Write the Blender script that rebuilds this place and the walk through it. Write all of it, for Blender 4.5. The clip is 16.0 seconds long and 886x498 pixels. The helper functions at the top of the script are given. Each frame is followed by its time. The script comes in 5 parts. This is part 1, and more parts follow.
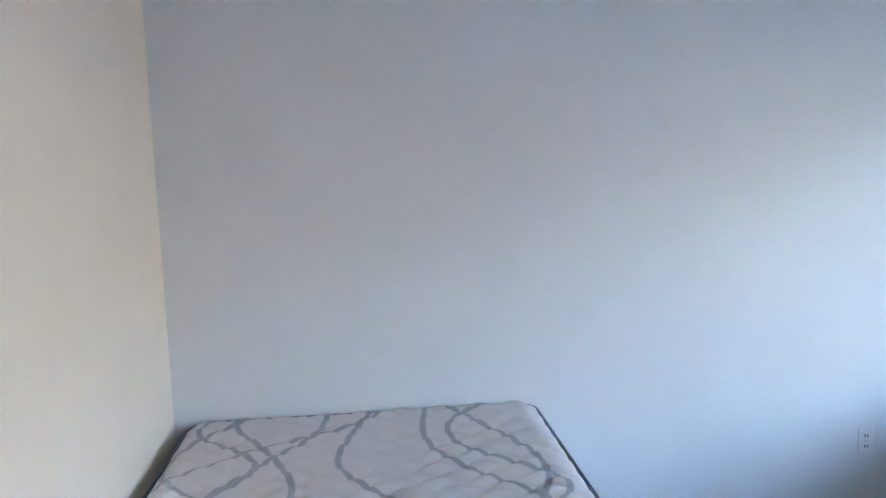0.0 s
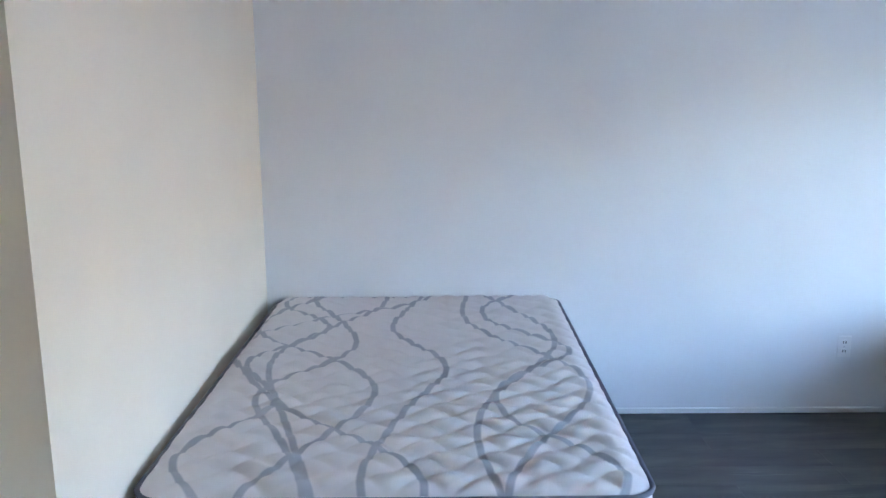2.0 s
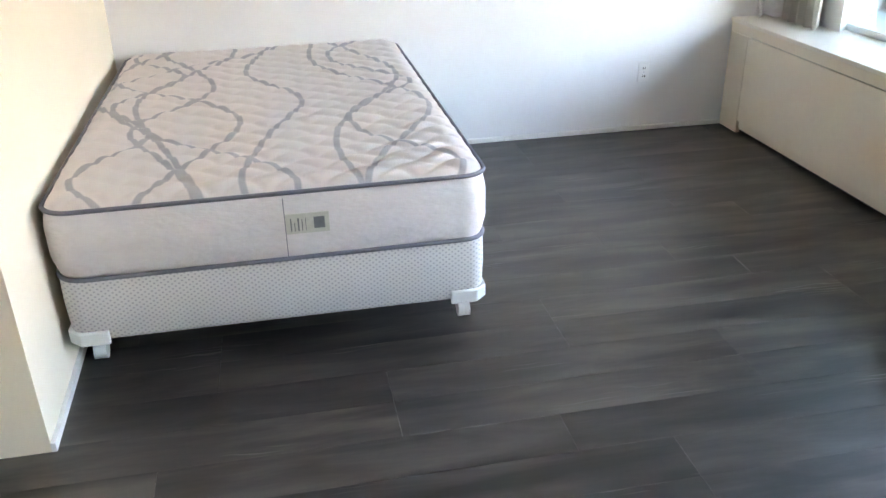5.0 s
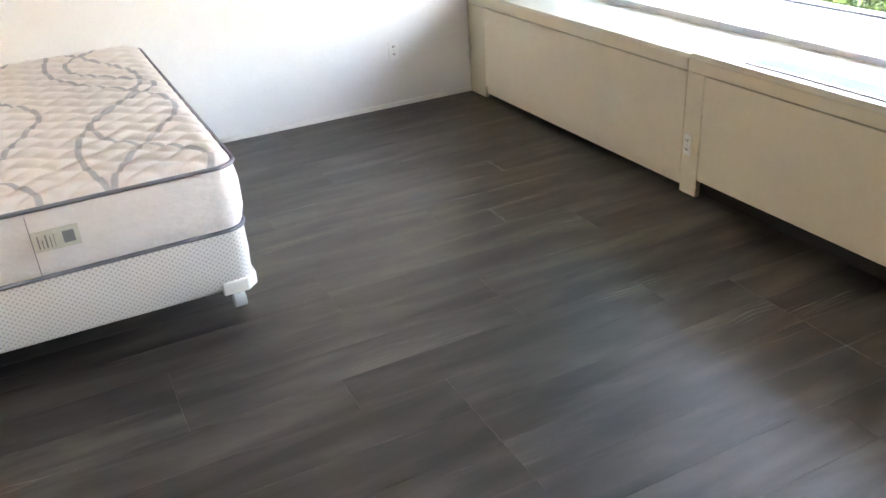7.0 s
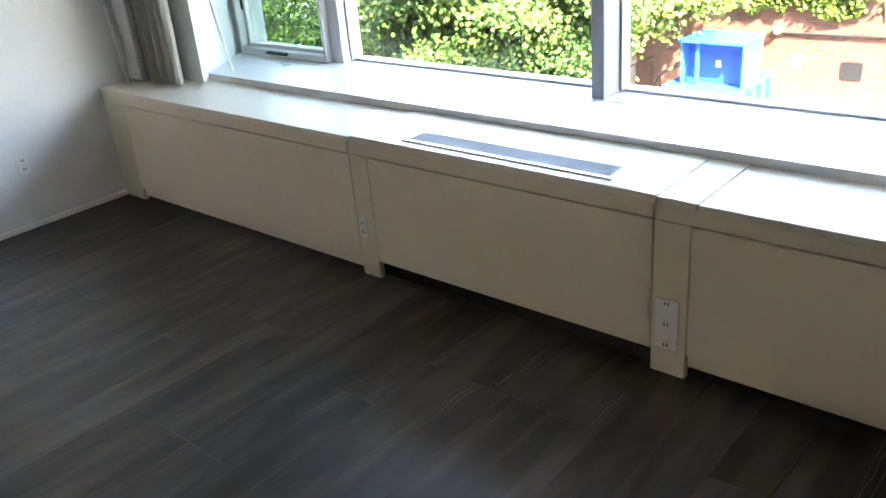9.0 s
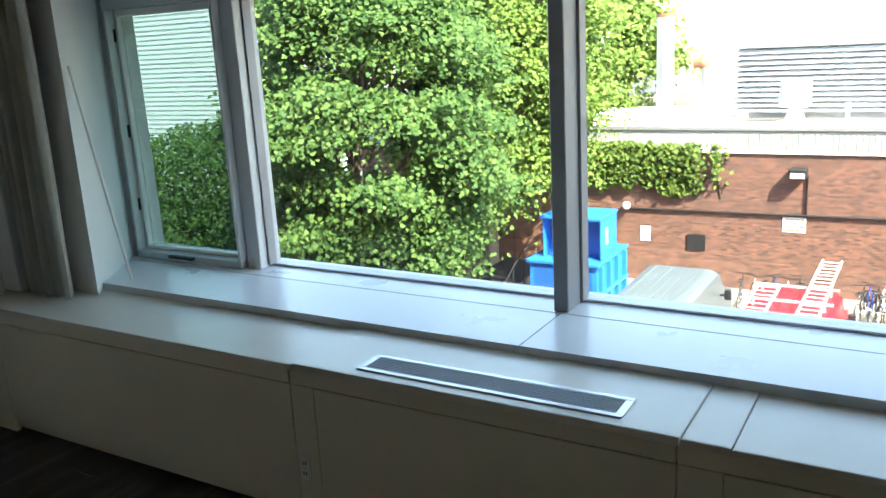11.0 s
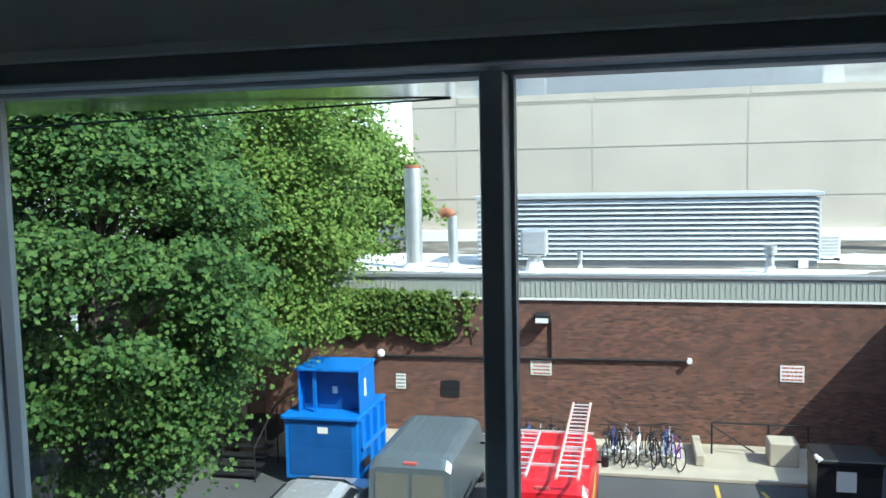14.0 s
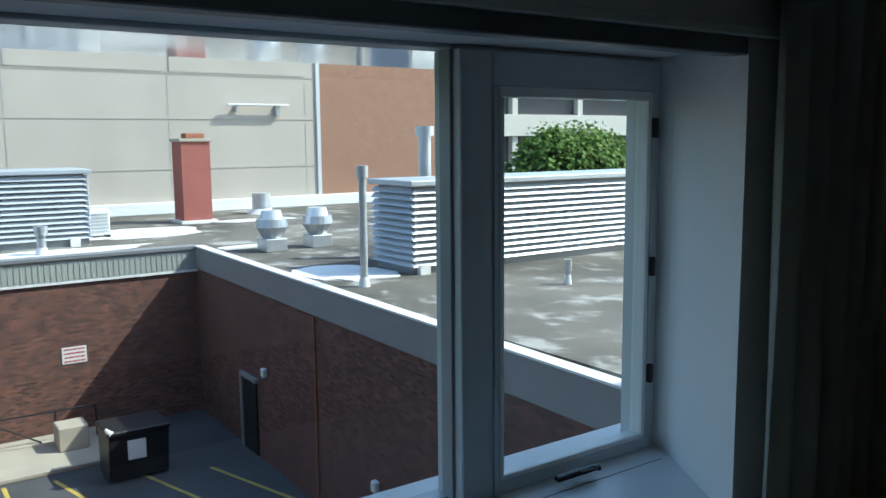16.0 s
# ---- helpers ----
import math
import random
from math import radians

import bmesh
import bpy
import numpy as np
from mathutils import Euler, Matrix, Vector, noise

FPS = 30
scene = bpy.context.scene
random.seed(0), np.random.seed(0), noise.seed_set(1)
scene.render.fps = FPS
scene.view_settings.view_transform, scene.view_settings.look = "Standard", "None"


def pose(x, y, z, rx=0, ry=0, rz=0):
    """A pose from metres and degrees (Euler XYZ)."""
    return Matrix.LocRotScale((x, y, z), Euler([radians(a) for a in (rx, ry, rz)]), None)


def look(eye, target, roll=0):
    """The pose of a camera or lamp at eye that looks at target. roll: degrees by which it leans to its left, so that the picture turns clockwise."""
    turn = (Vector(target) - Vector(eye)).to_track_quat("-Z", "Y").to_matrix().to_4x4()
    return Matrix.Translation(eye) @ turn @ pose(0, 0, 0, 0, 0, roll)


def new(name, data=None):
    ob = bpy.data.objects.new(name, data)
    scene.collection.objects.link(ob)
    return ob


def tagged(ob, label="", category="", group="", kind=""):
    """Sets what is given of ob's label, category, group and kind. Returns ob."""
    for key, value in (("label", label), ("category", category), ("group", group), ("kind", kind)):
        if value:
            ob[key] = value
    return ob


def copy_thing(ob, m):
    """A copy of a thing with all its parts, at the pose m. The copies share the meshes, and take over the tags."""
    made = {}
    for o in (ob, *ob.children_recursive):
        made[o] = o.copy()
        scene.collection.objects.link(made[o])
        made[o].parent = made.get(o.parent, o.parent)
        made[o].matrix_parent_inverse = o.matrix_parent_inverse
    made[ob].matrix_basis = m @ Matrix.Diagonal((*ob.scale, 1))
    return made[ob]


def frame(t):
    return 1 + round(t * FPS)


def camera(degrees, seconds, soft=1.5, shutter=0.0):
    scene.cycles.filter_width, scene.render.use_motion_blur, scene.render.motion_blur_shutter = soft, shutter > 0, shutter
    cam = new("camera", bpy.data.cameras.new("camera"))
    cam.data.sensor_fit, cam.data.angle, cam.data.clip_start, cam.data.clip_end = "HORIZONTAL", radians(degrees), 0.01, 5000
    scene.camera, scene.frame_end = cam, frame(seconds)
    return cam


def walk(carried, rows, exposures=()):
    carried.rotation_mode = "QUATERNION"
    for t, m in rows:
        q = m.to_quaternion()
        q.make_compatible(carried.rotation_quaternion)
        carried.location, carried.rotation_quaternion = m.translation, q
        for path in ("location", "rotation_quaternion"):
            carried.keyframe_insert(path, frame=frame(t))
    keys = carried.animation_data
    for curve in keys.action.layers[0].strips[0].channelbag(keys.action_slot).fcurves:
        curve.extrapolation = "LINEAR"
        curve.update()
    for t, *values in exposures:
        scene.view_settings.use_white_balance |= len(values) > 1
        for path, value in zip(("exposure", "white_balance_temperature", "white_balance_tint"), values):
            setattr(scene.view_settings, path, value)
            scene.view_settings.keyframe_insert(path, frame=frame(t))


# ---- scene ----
cam = camera(55.9, 16.0)
PATH = [
    (0, (0.767, -3.491, 1.706), (0.947, -1.512, 1.473), -2.1),
    (0.5, (0.843, -3.716, 1.714), (0.856, -1.722, 1.561), -1.0),
    (1, (0.907, -3.901, 1.74), (0.833, -1.912, 1.553), -0.9),
    (1.5, (0.893, -4.082, 1.716), (0.828, -2.103, 1.434), -1.1),
    (2, (0.87, -4.249, 1.718), (0.862, -2.288, 1.327), -0.4),
    (2.5, (0.899, -4.395, 1.701), (0.894, -2.451, 1.233), -0.3),
    (3, (0.897, -4.514, 1.671), (0.846, -2.608, 1.067), -1.0),
    (3.5, (0.818, -4.592, 1.664), (0.795, -2.717, 0.969), -2.0),
    (4, (0.775, -4.643, 1.637), (0.958, -2.812, 0.853), -2.0),
    (4.2, (0.774, -4.669, 1.632), (1.03, -2.862, 0.815), -1.4),
    (6.3, (0.866, -4.893, 1.64), (1.346, -3.182, 0.721), -3.1),
    (6.5, (0.887, -4.934, 1.651), (1.434, -3.248, 0.724), -3.8),
    (7, (0.899, -4.913, 1.636), (1.659, -3.307, 0.719), -3.9),
    (7.5, (0.888, -4.916, 1.638), (1.896, -3.418, 0.777), -3.5),
    (8, (0.941, -4.867, 1.686), (2.107, -3.484, 0.833), -4.8),
    (8.5, (1.073, -4.773, 1.658), (2.335, -3.468, 0.819), -4.9),
    (9, (1.181, -4.713, 1.685), (2.521, -3.493, 0.84), -5.1),
    (9.2, (1.2, -4.688, 1.681), (2.591, -3.522, 0.842), -5.1),
    (11.3, (1.382, -4.038, 1.789), (3.055, -3.037, 1.342), -3.3),
    (11.5, (1.436, -3.981, 1.787), (3.112, -2.971, 1.371), -3.0),
    (12, (1.483, -3.813, 1.818), (3.206, -2.853, 1.491), -3.0),
    (12.5, (1.567, -3.557, 1.845), (3.376, -2.747, 1.578), -3.2),
    (13, (1.653, -3.412, 1.839), (3.485, -2.656, 1.572), -2.5),
    (13.5, (1.882, -3.304, 1.851), (3.739, -2.598, 1.622), -2.0),
    (14, (2.074, -3.238, 1.856), (4.017, -2.799, 1.674), -1.2),
    (14.5, (2.243, -3.112, 1.859), (4.236, -3.103, 1.686), -1.7),
    (15, (2.245, -3.038, 1.869), (4.204, -3.392, 1.675), -2.1),
    (15.5, (2.345, -3.054, 1.859), (4.181, -3.812, 1.629), -1.6),
    (16, (2.32, -3.077, 1.85), (3.944, -4.215, 1.59), -0.5),
]
EXPOSURES = [(0, 5.15, 6050, 20), (2.0, 5.25, 5850, 20), (3.0, 5.4, 6350, 22), (4.2, 5.75, 7000, 22), (6.3, 6.1, 9100, 25), (7.5, 6.0, 9200, 25), (9.2, 4.95, 7900, 20),
             (11.3, 3.1, 7200, 8), (12.0, 2.4, 6200, 4), (14.0, 1.65, 6100, 4), (15.0, 1.35, 6050, 5), (16.0, 1.3, 6000, 5)]
walk(cam, [(t, look(eye, target, roll)) for t, eye, target, roll in PATH], EXPOSURES)

# ---- world and sun ----
SUN_WAY = Vector((2.0, 3.3, -3.98)).normalized()
world = bpy.data.worlds.new("sky")
scene.world = world
world.use_nodes = True
wn = world.node_tree.nodes
sky = wn.new("ShaderNodeTexSky")
sky.sky_type = "NISHITA"
sky.sun_disc = False
sky.sun_elevation = math.asin(-SUN_WAY.z)
sky.sun_rotation = math.atan2(-SUN_WAY.x, -SUN_WAY.y)
world.node_tree.links.new(sky.outputs[0], wn["Background"].inputs[0])
wn["Background"].inputs[1].default_value = 0.15
sun = new("sun", bpy.data.lights.new("sun", "SUN"))
sun.data.energy = 2.45
sun.data.angle = radians(0.5)
sun.data.color = (1.0, 0.95, 0.87)
sun.matrix_world = look(-SUN_WAY * 60, (0, 0, 0))


# ---- materials ----
def mat(name, color, rough=0.6, metal=0.0, var=0.15, scale=6.0, bump=0.15, fine=60.0, spec=0.5, rand=0.0, dist=0.01, stretch=(1, 1, 1)):
    """A painted or natural surface: base colour varied at two scales, with fine relief."""
    m = bpy.data.materials.new(name)
    m.use_nodes = True
    n, l = m.node_tree.nodes, m.node_tree.links
    b = n["Principled BSDF"]
    b.inputs["Metallic"].default_value = metal
    b.inputs["Specular IOR Level"].default_value = spec
    tc, mp = n.new("ShaderNodeTexCoord"), n.new("ShaderNodeMapping")
    mp.inputs["Scale"].default_value = stretch
    l.new(tc.outputs["Object"], mp.inputs[0])
    n1, n2 = n.new("ShaderNodeTexNoise"), n.new("ShaderNodeTexNoise")
    n1.inputs["Scale"].default_value, n1.inputs["Detail"].default_value = scale, 4
    n2.inputs["Scale"].default_value, n2.inputs["Detail"].default_value = fine, 3
    l.new(mp.outputs[0], n1.inputs[0])
    l.new(mp.outputs[0], n2.inputs[0])
    add = n.new("ShaderNodeMath")
    add.operation = "MULTIPLY_ADD"
    add.inputs[1].default_value = 0.35
    l.new(n2.outputs[0], add.inputs[0])
    l.new(n1.outputs[0], add.inputs[2])
    rng = n.new("ShaderNodeMapRange")
    rng.inputs[1].default_value, rng.inputs[2].default_value = 0.35, 1.0
    rng.inputs[3].default_value, rng.inputs[4].default_value = 1 - var, 1 + var
    l.new(add.outputs[0], rng.inputs[0])
    hsv = n.new("ShaderNodeHueSaturation")
    hsv.inputs["Color"].default_value = (*color, 1)
    last = rng.outputs[0]
    if rand:
        oi = n.new("ShaderNodeObjectInfo")
        rr = n.new("ShaderNodeMapRange")
        rr.inputs[3].default_value, rr.inputs[4].default_value = 1 - rand, 1 + rand
        l.new(oi.outputs["Random"], rr.inputs[0])
        mul = n.new("ShaderNodeMath")
        mul.operation = "MULTIPLY"
        l.new(last, mul.inputs[0])
        l.new(rr.outputs[0], mul.inputs[1])
        last = mul.outputs[0]
    l.new(last, hsv.inputs["Value"])
    l.new(hsv.outputs[0], b.inputs["Base Color"])
    ro = n.new("ShaderNodeMapRange")
    ro.inputs[3].default_value, ro.inputs[4].default_value = max(0.02, rough - 0.08), min(1, rough + 0.08)
    l.new(n1.outputs[0], ro.inputs[0])
    l.new(ro.outputs[0], b.inputs["Roughness"])
    if bump:
        bp = n.new("ShaderNodeBump")
        bp.inputs["Strength"].default_value, bp.inputs["Distance"].default_value = bump, dist
        l.new(n2.outputs[0], bp.inputs["Height"])
        l.new(bp.outputs[0], b.inputs["Normal"])
    return m


def brick_mat(name, c1, c2, mortar, wide=0.21, high=0.068, along="y"):
    m = bpy.data.materials.new(name)
    m.use_nodes = True
    n, l = m.node_tree.nodes, m.node_tree.links
    b = n["Principled BSDF"]
    b.inputs["Roughness"].default_value = 0.85
    tc, sep, com = n.new("ShaderNodeTexCoord"), n.new("ShaderNodeSeparateXYZ"), n.new("ShaderNodeCombineXYZ")
    l.new(tc.outputs["Object"], sep.inputs[0])
    l.new(sep.outputs["Y" if along == "y" else "X"], com.inputs[0])
    l.new(sep.outputs["Z"], com.inputs[1])
    br = n.new("ShaderNodeTexBrick")
    br.inputs["Scale"].default_value = 1.0
    br.inputs["Brick Width"].default_value, br.inputs["Row Height"].default_value = wide, high
    br.inputs["Mortar Size"].default_value = 0.009
    br.inputs["Color1"].default_value, br.inputs["Color2"].default_value, br.inputs["Mortar"].default_value = (*c1, 1), (*c2, 1), (*mortar, 1)
    l.new(com.outputs[0], br.inputs[0])
    ns = n.new("ShaderNodeTexNoise")
    ns.inputs["Scale"].default_value, ns.inputs["Detail"].default_value, ns.inputs["Roughness"].default_value = 2.2, 9, 0.8
    l.new(tc.outputs["Object"], ns.inputs[0])
    rng = n.new("ShaderNodeMapRange")
    rng.inputs[1].default_value, rng.inputs[2].default_value, rng.inputs[3].default_value, rng.inputs[4].default_value = 0.3, 0.7, 0.72, 1.25
    l.new(ns.outputs[0], rng.inputs[0])
    hsv = n.new("ShaderNodeHueSaturation")
    l.new(br.outputs[0], hsv.inputs["Color"])
    l.new(rng.outputs[0], hsv.inputs["Value"])
    l.new(hsv.outputs[0], b.inputs["Base Color"])
    bp = n.new("ShaderNodeBump")
    bp.invert = True
    bp.inputs["Strength"].default_value, bp.inputs["Distance"].default_value = 0.7, 0.01
    l.new(br.outputs["Fac"], bp.inputs["Height"])
    l.new(bp.outputs[0], b.inputs["Normal"])
    return m


def glass_mat(name, tint=(0.93, 0.97, 0.95)):
    m = bpy.data.materials.new(name)
    m.use_nodes = True
    n, l = m.node_tree.nodes, m.node_tree.links
    tr, gl, mx = n.new("ShaderNodeBsdfTransparent"), n.new("ShaderNodeBsdfGlossy"), n.new("ShaderNodeMixShader")
    tr.inputs[0].default_value = (*tint, 1)
    gl.inputs["Roughness"].default_value = 0.01
    mx.inputs[0].default_value = 0.03
    l.new(tr.outputs[0], mx.inputs[1])
    l.new(gl.outputs[0], mx.inputs[2])
    l.new(mx.outputs[0], n["Material Output"].inputs[0])
    return m


def roof_mat():
    """Tar and gravel with pale worn blotches and dark damp patches."""
    m = bpy.data.materials.new("tar_and_gravel_roof")
    m.use_nodes = True
    n, l = m.node_tree.nodes, m.node_tree.links
    b = n["Principled BSDF"]
    b.inputs["Roughness"].default_value = 0.95
    tc = n.new("ShaderNodeTexCoord")
    big, worn, grit = [n.new("ShaderNodeTexNoise") for _ in range(3)]
    for t, sc, de, di in ((big, 0.22, 5, 0.3), (worn, 0.9, 10, 0.15), (grit, 30, 3, 0)):
        t.inputs["Scale"].default_value, t.inputs["Detail"].default_value, t.inputs["Distortion"].default_value = sc, de, di
        l.new(tc.outputs["Object"], t.inputs[0])
    worn.inputs["Roughness"].default_value = 0.68
    base, pale = n.new("ShaderNodeValToRGB"), n.new("ShaderNodeMix")
    e = base.color_ramp.elements
    e[0].position, e[0].color = 0.35, (0.07, 0.062, 0.052, 1)
    e[1].position, e[1].color = 0.65, (0.19, 0.17, 0.14, 1)
    l.new(big.outputs[0], base.inputs[0])
    rng = n.new("ShaderNodeMapRange")
    rng.inputs[1].default_value, rng.inputs[2].default_value, rng.inputs[4].default_value = 0.53, 0.62, 0.7
    l.new(worn.outputs[0], rng.inputs[0])
    pale.data_type = "RGBA"
    pale.inputs[7].default_value = (0.48, 0.46, 0.42, 1)
    l.new(rng.outputs[0], pale.inputs[0])
    l.new(base.outputs[0], pale.inputs[6])
    l.new(pale.outputs[2], b.inputs["Base Color"])
    bp = n.new("ShaderNodeBump")
    bp.inputs["Strength"].default_value, bp.inputs["Distance"].default_value = 0.4, 0.02
    l.new(grit.outputs[0], bp.inputs["Height"])
    l.new(bp.outputs[0], b.inputs["Normal"])
    return m


def leaf_mat(name, dark, light):
    m = bpy.data.materials.new(name)
    m.use_nodes = True
    n, l = m.node_tree.nodes, m.node_tree.links
    b = n["Principled BSDF"]
    geo, ramp = n.new("ShaderNodeNewGeometry"), n.new("ShaderNodeMix")
    ramp.data_type = "RGBA"
    ramp.inputs[6].default_value, ramp.inputs[7].default_value = (*dark, 1), (*light, 1)
    l.new(geo.outputs["Random Per Island"], ramp.inputs[0])
    l.new(ramp.outputs[2], b.inputs["Base Color"])
    b.inputs["Roughness"].default_value = 0.65
    b.inputs["Specular IOR Level"].default_value = 0.2
    tl, mx = n.new("ShaderNodeBsdfTranslucent"), n.new("ShaderNodeMixShader")
    l.new(ramp.outputs[2], tl.inputs[0])
    mx.inputs[0].default_value = 0.2
    l.new(b.outputs[0], mx.inputs[1])
    l.new(tl.outputs[0], mx.inputs[2])
    l.new(mx.outputs[0], n["Material Output"].inputs[0])
    return m


def plank_mat():
    """Grey-brown wood-look vinyl: long grain, darker knots, a tone for each plank."""
    m = bpy.data.materials.new("grey_wood_vinyl")
    m.use_nodes = True
    n, l = m.node_tree.nodes, m.node_tree.links
    b = n["Principled BSDF"]
    tc, oi = n.new("ShaderNodeTexCoord"), n.new("ShaderNodeObjectInfo")
    off, mp = n.new("ShaderNodeVectorMath"), n.new("ShaderNodeMapping")
    off.operation = "MULTIPLY_ADD"
    comb = n.new("ShaderNodeCombineXYZ")
    for k in range(3):
        l.new(oi.outputs["Random"], comb.inputs[k])
    off.inputs[1].default_value = (37, 53, 11)
    l.new(comb.outputs[0], off.inputs[0])
    l.new(tc.outputs["Object"], off.inputs[2])
    mp.inputs["Scale"].default_value = (1.1, 5.0, 1)
    l.new(off.outputs[0], mp.inputs[0])
    n1, n2, w = n.new("ShaderNodeTexNoise"), n.new("ShaderNodeTexNoise"), n.new("ShaderNodeTexWave")
    n1.inputs["Scale"].default_value, n1.inputs["Detail"].default_value, n1.inputs["Distortion"].default_value = 1.6, 6, 0.6
    n2.inputs["Scale"].default_value, n2.inputs["Detail"].default_value = 14, 4
    w.bands_direction = "Y"
    w.inputs["Scale"].default_value, w.inputs["Distortion"].default_value, w.inputs["Detail"].default_value = 0.5, 11, 3
    for t in (n1, n2, w):
        l.new(mp.outputs[0], t.inputs[0])
    ramp = n.new("ShaderNodeValToRGB")
    e = ramp.color_ramp.elements
    e[0].position, e[0].color = 0.33, (0.015, 0.012, 0.01, 1)
    e[1].position, e[1].color = 0.74, (0.1, 0.083, 0.071, 1)
    mid = ramp.color_ramp.elements.new(0.51)
    mid.color = (0.044, 0.037, 0.032, 1)
    a1, a2, a3 = [n.new("ShaderNodeMath") for _ in range(3)]
    for a, k in ((a1, 0.08), (a2, 0.09), (a3, 0.10)):
        a.operation = "MULTIPLY_ADD"
        a.inputs[1].default_value = k
    l.new(w.outputs["Fac"], a1.inputs[0])
    l.new(n1.outputs[0], a1.inputs[2])
    l.new(n2.outputs[0], a2.inputs[0])
    l.new(a1.outputs[0], a2.inputs[2])
    l.new(oi.outputs["Random"], a3.inputs[0])
    l.new(a2.outputs[0], a3.inputs[2])
    sub = n.new("ShaderNodeMath")
    sub.operation = "SUBTRACT"
    sub.inputs[1].default_value = 0.135
    l.new(a3.outputs[0], sub.inputs[0])
    l.new(sub.outputs[0], ramp.inputs[0])
    # pale cathedral figure, here and there
    w2, n3, gate, line, both, pale = n.new("ShaderNodeTexWave"), n.new("ShaderNodeTexNoise"), n.new("ShaderNodeMapRange"), n.new("ShaderNodeMapRange"), n.new("ShaderNodeMath"), n.new("ShaderNodeMix")
    w2.bands_direction = "Y"
    w2.inputs["Scale"].default_value, w2.inputs["Distortion"].default_value, w2.inputs["Detail"].default_value, w2.inputs["Detail Scale"].default_value = 3.2, 9, 2, 1.2
    n3.inputs["Scale"].default_value = 1.5
    l.new(mp.outputs[0], w2.inputs[0])
    l.new(mp.outputs[0], n3.inputs[0])
    gate.inputs[1].default_value, gate.inputs[2].default_value, gate.inputs[4].default_value = 0.63, 0.72, 0.6
    line.inputs[1].default_value, line.inputs[2].default_value = 0.8, 1.0
    l.new(n3.outputs[0], gate.inputs[0])
    l.new(w2.outputs["Fac"], line.inputs[0])
    both.operation = "MULTIPLY"
    l.new(gate.outputs[0], both.inputs[0])
    l.new(line.outputs[0], both.inputs[1])
    pale.data_type = "RGBA"
    pale.inputs[7].default_value = (0.24, 0.215, 0.2, 1)
    l.new(both.outputs[0], pale.inputs[0])
    l.new(ramp.outputs[0], pale.inputs[6])
    l.new(pale.outputs[2], b.inputs["Base Color"])
    b.inputs["Roughness"].default_value = 0.38
    b.inputs["Specular IOR Level"].default_value = 0.6
    bp = n.new("ShaderNodeBump")
    bp.inputs["Strength"].default_value, bp.inputs["Distance"].default_value = 0.25, 0.002
    l.new(n2.outputs[0], bp.inputs["Height"])
    l.new(bp.outputs[0], b.inputs["Normal"])
    return m


